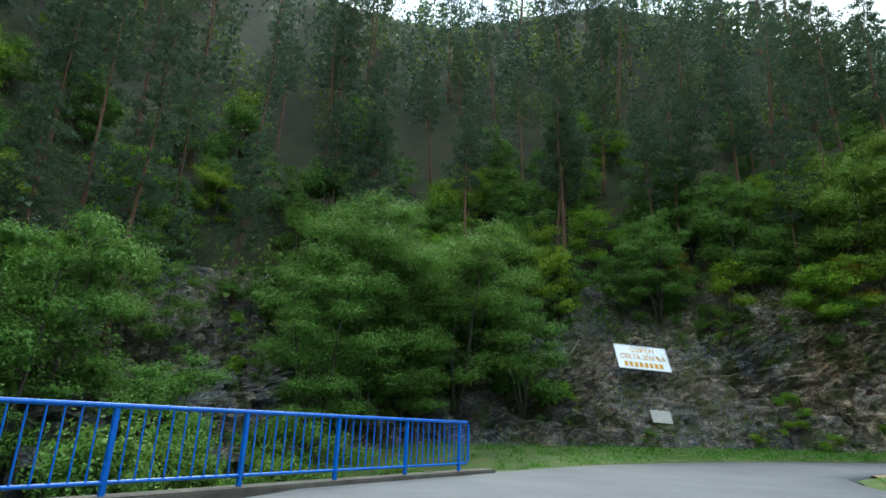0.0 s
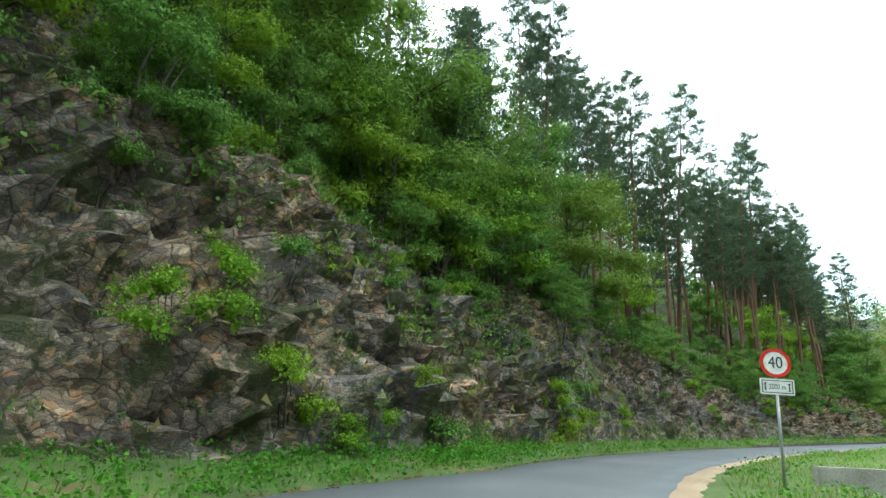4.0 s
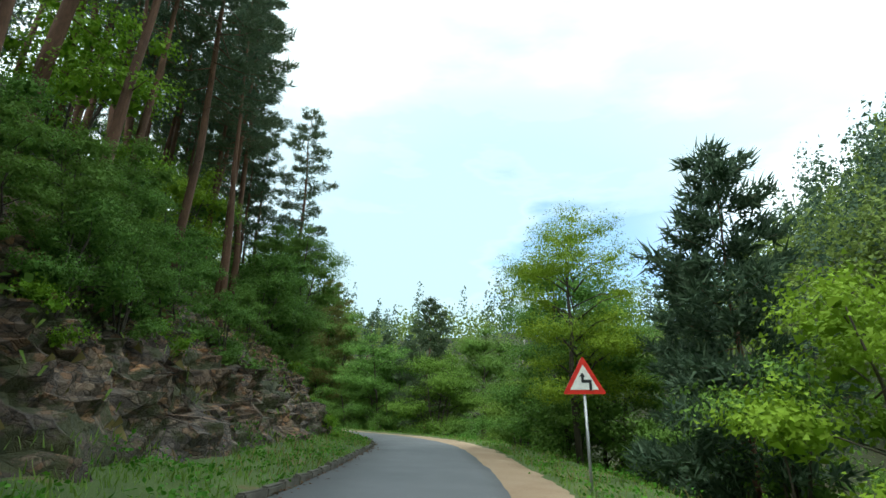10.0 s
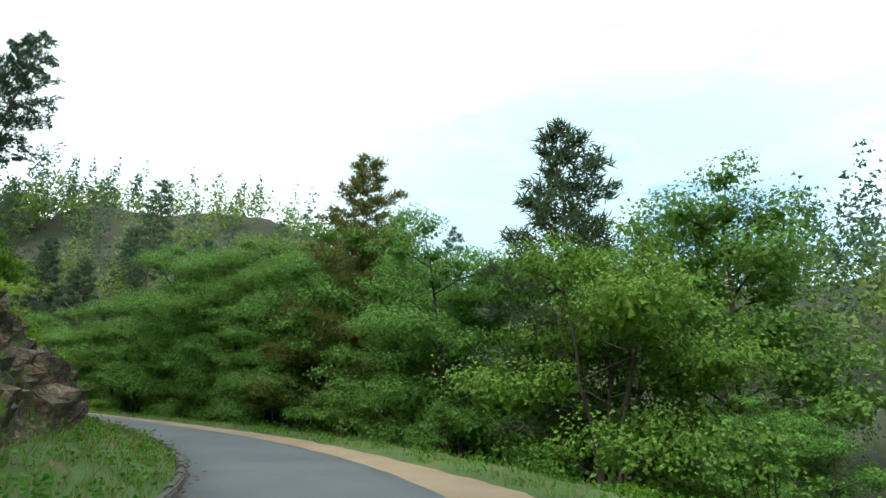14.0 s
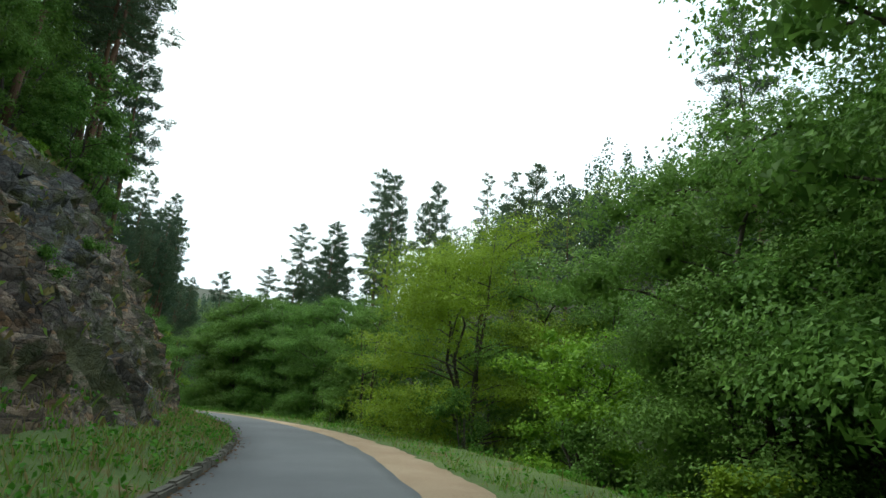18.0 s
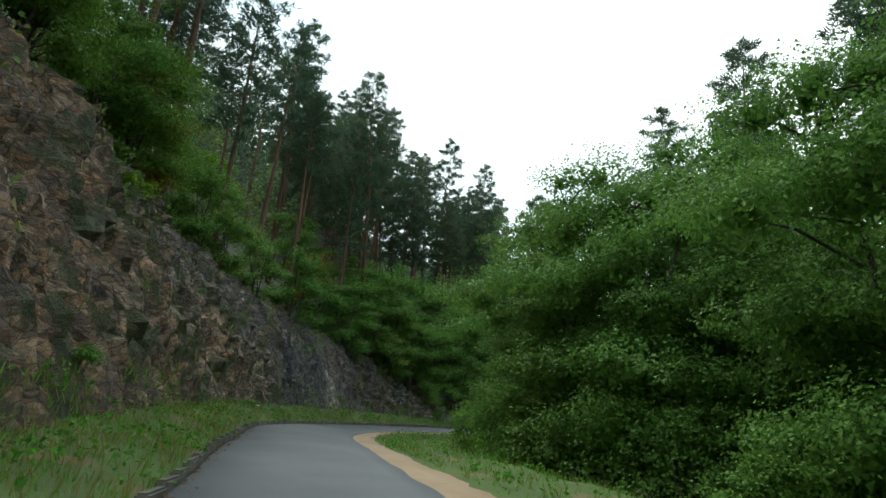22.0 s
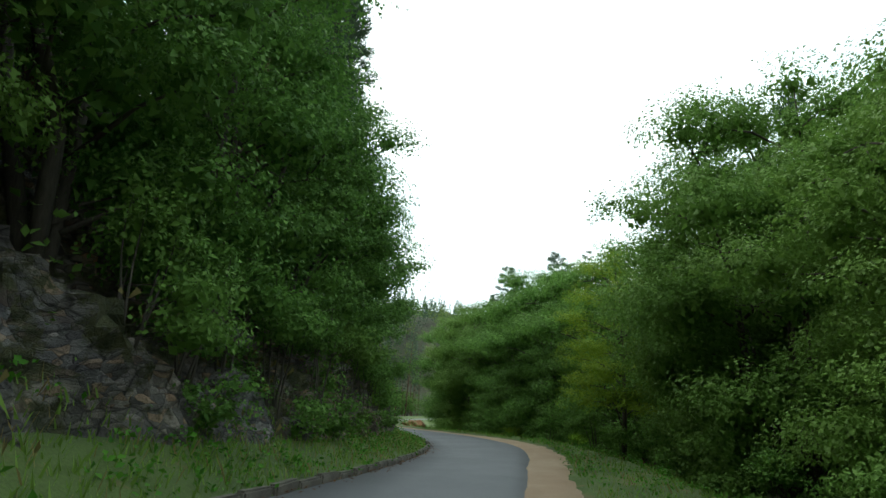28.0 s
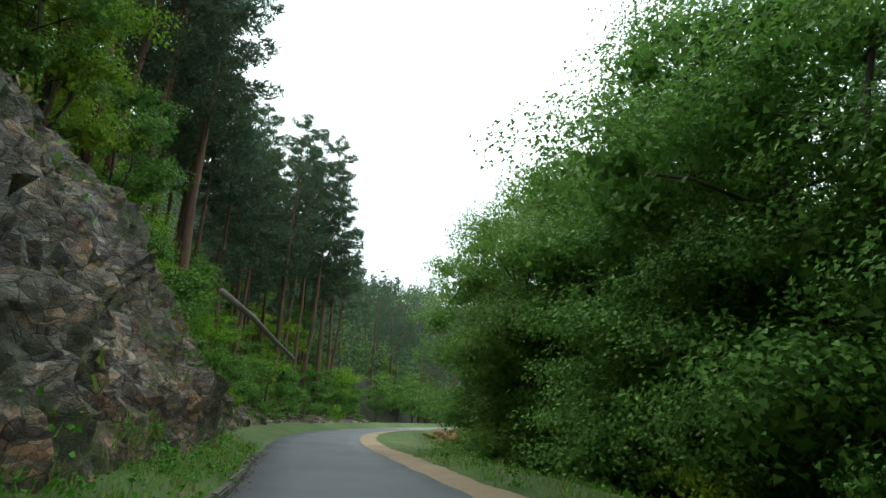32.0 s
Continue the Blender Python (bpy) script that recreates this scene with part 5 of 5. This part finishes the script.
for x in (-0.23, 0.23):
    part("arrow", flat_plate([(x - 0.012, 1.70), (x + 0.012, 1.70), (x + 0.012, 1.84), (x + 0.03, 1.84), (x, 1.88), (x - 0.03, 1.84), (x - 0.012, 1.84)], -0.053, -0.049), M_BLACK, plate)
writing("2000 m", 0.15, M_BLACK, plate, (0, -0.051, 1.785), "lettering", 0.003, 0.72)

# bend warning sign
warn = tagged(new("bend_warning_sign"), "triangular red-rimmed double bend warning sign on a grey post", "road sign")
q = at(102.0, 2.95, -0.05)
warn.matrix_basis = pose(q.x, q.y, q.z, 0, -3, yaw_of(95))
post_part("post", 2.0, 0.032, warn, M_STEEL)
tri = [(-0.45, 1.98), (0.45, 1.98), (0, 2.76)]
part("backing", flat_plate(rounded(tri, 0.07), -0.03, -0.02), M_STEEL, warn)
part("rim", flat_plate(rounded(tri, 0.06), -0.04, -0.031), M_RED, warn, "red rim")
inner = [(x * 0.66, 2.24 + (z - 2.24) * 0.66) for x, z in tri]
part("face", flat_plate(inner, -0.046, -0.041), M_WHITE, warn, "white centre")
part("arrow", flat_plate([(0.10, 2.06), (0.155, 2.06), (0.155, 2.27), (0.0, 2.27), (0.0, 2.33), (0.03, 2.33), (-0.03, 2.42), (-0.09, 2.33), (-0.055, 2.33), (-0.055, 2.21), (0.10, 2.21)], -0.052, -0.047),
     M_BLACK, warn, "black bent arrow")

# place-name board and plaque on the rock
board = tagged(new("place_board"), "glossy white board with gold Cyrillic letters fixed to the rock", "sign board")
bx, bz = Vector((4.15, 0.9, -0.15)), Vector((0.05, 0.75, 1.6))
b_up = (bz - bx.normalized() * bz.dot(bx.normalized())).normalized()
b_right = bx.normalized()
b_in = b_up.cross(b_right).normalized() * -1
if b_in.y < 0:
    b_in = -b_in
board.matrix_basis = Matrix.Translation((15.25, 43.6, 6.72)) @ Matrix((b_right, b_in, b_up)).transposed().to_4x4()
part("panel", flat_plate(rounded([(-2.15, -1.0), (2.15, -1.0), (2.15, 1.0), (-2.15, 1.0)], 0.03), -0.02, 0.03), M_BOARD, board)
for x in (-2.16, 2.16):
    part("frame_bar", box_bm(0.05, 0.08, 2.06, (x, 0.0, 0)), M_STEEL, board)
for z in (-1.01, 1.01):
    part("frame_bar", box_bm(4.3, 0.08, 0.05, (0, 0.0, z)), M_STEEL, board)
for x, z in ((-1.7, -0.7), (1.7, -0.7), (-1.7, 0.7), (1.7, 0.7)):
    part("bracket", box_bm(0.08, 1.6, 0.08, (x, 0.83, z)), M_STEEL, board)
writing("ОЗРЕН", 0.62, M_GOLD, board, (0.1, -0.024, 0.62), "lettering", 0.012)
writing("СВЕТА ЗЕМЉА", 0.58, M_GOLD, board, (0.05, -0.024, 0.0), "lettering", 0.012, 0.86)
for k in range(8):
    part("letter_bar", flat_plate([(-1.62 + k * 0.41, -0.82), (-1.34 + k * 0.41, -0.82), (-1.34 + k * 0.41, -0.42), (-1.62 + k * 0.41, -0.42)], -0.032, -0.021), M_GOLD, board)
plaque = tagged(new("stone_plaque"), "small pale stone plaque fixed to the dark rock", "plaque")
plaque.matrix_basis = Matrix.Translation((14.3, 38.1, 2.35)) @ Matrix((b_right, b_in, b_up)).transposed().to_4x4()
part("slab", box_bm(1.42, 0.10, 0.86, (0, 0, 0), 0.015), M_PLAQUE, plaque)
part("bracket", box_bm(0.9, 1.2, 0.25, (0, 0.66, 0.2)), M_KERB, plaque)


# blue railings of the bridge
def railing(start, way, length, spacing, label):
    thing = tagged(new("bridge_railing"), label, "railing")
    ang = math.degrees(math.atan2(way[1], way[0]))
    thing.matrix_basis = pose(start[0], start[1], start[2], 0, 0, ang)
    n = int(length / spacing)
    v, f = tube([(0, 0, 0.30), (0, 0, 1.34), (0.10, 0, 1.42), (length, 0, 1.42)], [0.042, 0.042, 0.042, 0.042], 8)
    mesh_object("top_rail", v, f, M_BLUE, thing)
    v, f = tube([(0, 0, 0.30), (0.08, 0, 0.22), (length, 0, 0.22)], [0.032] * 3, 8)
    mesh_object("bottom_rail", v, f, M_BLUE, thing)
    pm = box_bm(0.085, 0.085, 1.40, (0, 0, 0.68), 0.006)
    me = bpy.data.meshes.new("post")
    pm.to_mesh(me)
    pm.free()
    me.materials.append(M_BLUE)
    bv, bf = tube([(0, 0, 0.22), (0, 0, 1.42)], [0.017, 0.017], 6)
    bme = bpy.data.meshes.new("bar")
    bme.from_pydata([tuple(x) for x in bv], [], bf)
    bme.materials.append(M_BLUE)
    for k in range(n + 1):
        o = new("post", me)
        o.parent, o.location = thing, (0.5 + k * spacing, 0, 0)
    step = spacing / 10
    for k in range(1, int((length - 0.3) / step)):
        if abs((k * step + 0.0 - 0.5) % spacing) < step * 0.4:
            continue
        o = new("bar", bme)
        o.parent, o.location = thing, (k * step, 0, 0)
    part("concrete_footing", box_bm(length + 1.6, 0.55, 0.5, (length / 2 - 0.5, 0, -0.23), 0.03), M_KERB, thing, "grey concrete footing")
    return thing


RW = Vector((-0.58, -0.815, 0))
railing((1.0, 18.9, 0.02), RW, 17.5, 2.6, "long bright blue steel railing of the bridge")
railing((17.9, 21.5, 0.40), RW, 13.0, 2.6, "shorter bright blue steel railing of the bridge")

# kerb of separate stones under the rock
kerb = tagged(new("kerb"), "low weathered concrete kerb stones along the road", "kerb", kind="structure")
kb = box_bm(0.16, 0.97, 0.30, (0, 0, 0.0), 0.03)
for v in kb.verts:
    v.co += noise.noise_vector(v.co * 4) * 0.012
kme = bpy.data.meshes.new("kerb_stone")
kb.to_mesh(kme)
kb.free()
kme.materials.append(M_KERB)
for k in range(216):
    s = 82 + k
    q = at(s, float(tab(ROAD_L, s)) - 0.06, 0.0)
    o = new("kerb_stone", kme)
    o.parent = kerb
    o.matrix_basis = pose(q.x, q.y, q.z + RNG.uniform(-0.03, 0.015), RNG.uniform(-1.5, 1.5), RNG.uniform(-4, 4), yaw_of(s) + RNG.uniform(-1.5, 1.5))


# utility poles and their lines
def utility_pole(s, d, height):
    p = ground_place(s, d)
    thing = tagged(new("utility_pole"), "pale weathered wooden pole with a crossarm and cables", "utility pole")
    thing.matrix_basis = pose(p.x, p.y, p.z, 0, 3, yaw_of(s))
    v, f = tube([(0, 0, -0.8), (0, 0, height)], [0.14, 0.10], 10)
    mesh_object("shaft", v, f, M_POLE, thing, True)
    part("crossarm", box_bm(1.5, 0.09, 0.11, (0, 0, height - 0.35), 0.01), M_POLE, thing)
    for x in (-0.65, 0, 0.65):
        v, f = tube([(x, 0, height - 0.3), (x, 0, height - 0.2), (x, 0, height - 0.1)], [0.02, 0.045, 0.03], 8)
        mesh_object("insulator", v, f, M_WHITE, thing, True)
    return Vector((p.x, p.y, p.z + height - 0.2))


tops = [utility_pole(74, 34, 9), utility_pole(114, 21.7, 9.6), utility_pole(150, 40, 9)]
for a, b in zip(tops, tops[1:]):
    for dx in (-0.6, 0.6):
        pts = [a.lerp(b, t) + Vector((dx, 0, -2.2 * t * (1 - t))) for t in np.linspace(0, 1, 14)]
        v, f = tube(pts, [0.012] * 14, 4)
        tagged(mesh_object("overhead_cable", v, f, M_WIRE), "thin dark overhead cable between the poles", "cable")

# low concrete walls by the stream
def wall_run(name, pts, height, thick, label):
    thing = tagged(new(name), label, "wall")
    for a, b in zip(pts, pts[1:]):
        a, b = Vector(a), Vector(b)
        w = b - a
        bm = box_bm(w.length + thick * 0.5, thick, height, (0, 0, 0), 0.03)
        bmesh.ops.transform(bm, matrix=Matrix.Translation((a + b) / 2 - Vector((0, 0, height / 2))) @ pose(0, 0, 0, 0, 0, math.degrees(math.atan2(w.y, w.x))), verts=bm.verts[:])
        part("segment", bm, M_PALE, thing)
    return thing


wall_run("culvert_wall", [at(54.5, 4.3, 0.42), at(55.5, 6.4, 0.42), at(62, 9.5, 0.1)], 2.4, 0.35, "low weathered concrete culvert wall beside the verge")
block_wall = tagged(new("retaining_wall"), "pale concrete block retaining wall on the far bank", "wall")
bbm = box_bm(1.45, 0.5, 0.62, (0, 0, 0), 0.03)
bbme = bpy.data.meshes.new("block")
bbm.to_mesh(bbme)
bbm.free()
bbme.materials.append(M_PLAQUE)
for row in range(4):
    for k in range(12):
        q = at(68 + k * 1.5 + (row % 2) * 0.7, 16.5, -2.2 + row * 0.64)
        o = new("block", bbme)
        o.parent = block_wall
        o.matrix_basis = pose(q.x, q.y, q.z, 0, 0, yaw_of(74) + 90 + RNG.uniform(-1, 1))

# scraps on the verge and a heap of earth
def crumpled(name, p, size, mat, label, category, seed):
    bm = bmesh.new()
    bmesh.ops.create_icosphere(bm, subdivisions=3, radius=1.0)
    for v in bm.verts:
        v.co *= 1.0 + 0.55 * noise.noise(v.co * 1.9 + Vector((seed, 0, 0))) + 0.2 * noise.noise(v.co * 5.0 + Vector((0, seed, 0)))
        v.co = Vector((v.co.x * size[0], v.co.y * size[1], max(v.co.z, -0.25) * size[2]))
    me = bpy.data.meshes.new(name)
    bm.to_mesh(me)
    bm.free()
    me.materials.append(mat)
    ob = new(name, me)
    ob.matrix_basis = pose(p.x, p.y, p.z + size[2] * 0.2, 0, 0, seed * 40)
    return tagged(ob, label, category)


for s, d, mat, label, k in ((226.4, -4.0, M_RED, "crumpled red plastic bag lying in the grass", 1), (226.9, -4.1, M_WHITE, "crumpled white plastic bag lying in the grass", 2), (228.2, -4.0, M_BLUE, "crumpled blue plastic scrap lying in the grass", 3)):
    crumpled("plastic_bag", at(s, d, float(rise(s, d)) + 0.02), (0.09, 0.07, 0.05), mat, label, "litter", k)
crumpled("earth_heap", land_place(336, 7.2), (2.6, 1.6, 1.0), M_EARTH, "low heap of orange earth beside the far bend", "earth heap", 5)

# dead tree and fallen wood
def bare_tree(s, d, height, seed):
    rng = np.random.default_rng(seed)
    p = ground_place(s, d)
    thing = tagged(new("dead_tree"), "bare dead tree with forked grey branches", "tree")
    thing.matrix_basis = pose(p.x, p.y, p.z, 0, 0, 30)
    trunk = [Vector((0, 0, -0.5)), Vector((0.1, 0, height * 0.3)), Vector((0.0, 0.15, height * 0.6))]
    v, f = tube(trunk, [0.09, 0.07, 0.05], 8)
    mesh_object("trunk", v, f, M_DEAD, thing, True)
    twigs = []

    def grow(a, way, length, r, level):
        b = a + way * length
        mid = a.lerp(b, 0.5) + Vector(rng.normal(0, 0.05, 3)) * length
        twigs.append(tube([a, mid, b], [r, r * 0.75, r * 0.5], 5))
        if level:
            for k in range(3 if level > 1 else 2):
                grow(a.lerp(b, rng.uniform(0.55, 1.0)), (way + Vector(rng.normal(0, 0.42, 3))).normalized(), length * rng.uniform(0.45, 0.7), r * 0.5, level - 1)

    for k in range(4):
        a = k * 1.6
        grow(trunk[-1] - Vector((0, 0, 0.4 * k)), Vector((math.cos(a) * 0.55, math.sin(a) * 0.55, 1)).normalized(), height * 0.24, 0.04, 3)
    v, f = merged(twigs)
    mesh_object("crown", v, f, M_DEAD, thing, True)
    return thing


bare_tree(128.2, 9.0, 9.0, 3)


def log(a, b, r, label):
    a, b = Vector(a), Vector(b)
    v, f = tube([a, a.lerp(b, 0.35) + Vector((0.03, 0, 0.05)), a.lerp(b, 0.7), b], [r, r * 0.95, r * 0.8, r * 0.6], 9)
    return tagged(mesh_object("fallen_trunk", v, f, M_DEAD, None, True), label, "fallen trunk")


log((212.0, 76.4, 9.85), (215.6, 78.6, 8.9), 0.075, "fallen grey trunk leaning down the rock face")
log(at(222.5, -5.0, 0.4), at(223.5, -5.9, 3.4), 0.05, "thin dead stem leaning on the rock")
log(at(33, -19.5, 5.0), at(34.6, -20.6, 8.4), 0.09, "pale dead stem leaning on the slope")
log(at(283, -5.4, 1.8), at(284.5, -6.3, 4.0), 0.05, "thin dead stem leaning on the rock")

# ---------------------------------------------------------------- clear away the patterns that the plants were copied from
for o in PROTOS:
    for c in list(o.children):
        bpy.data.objects.remove(c)
    bpy.data.objects.remove(o)
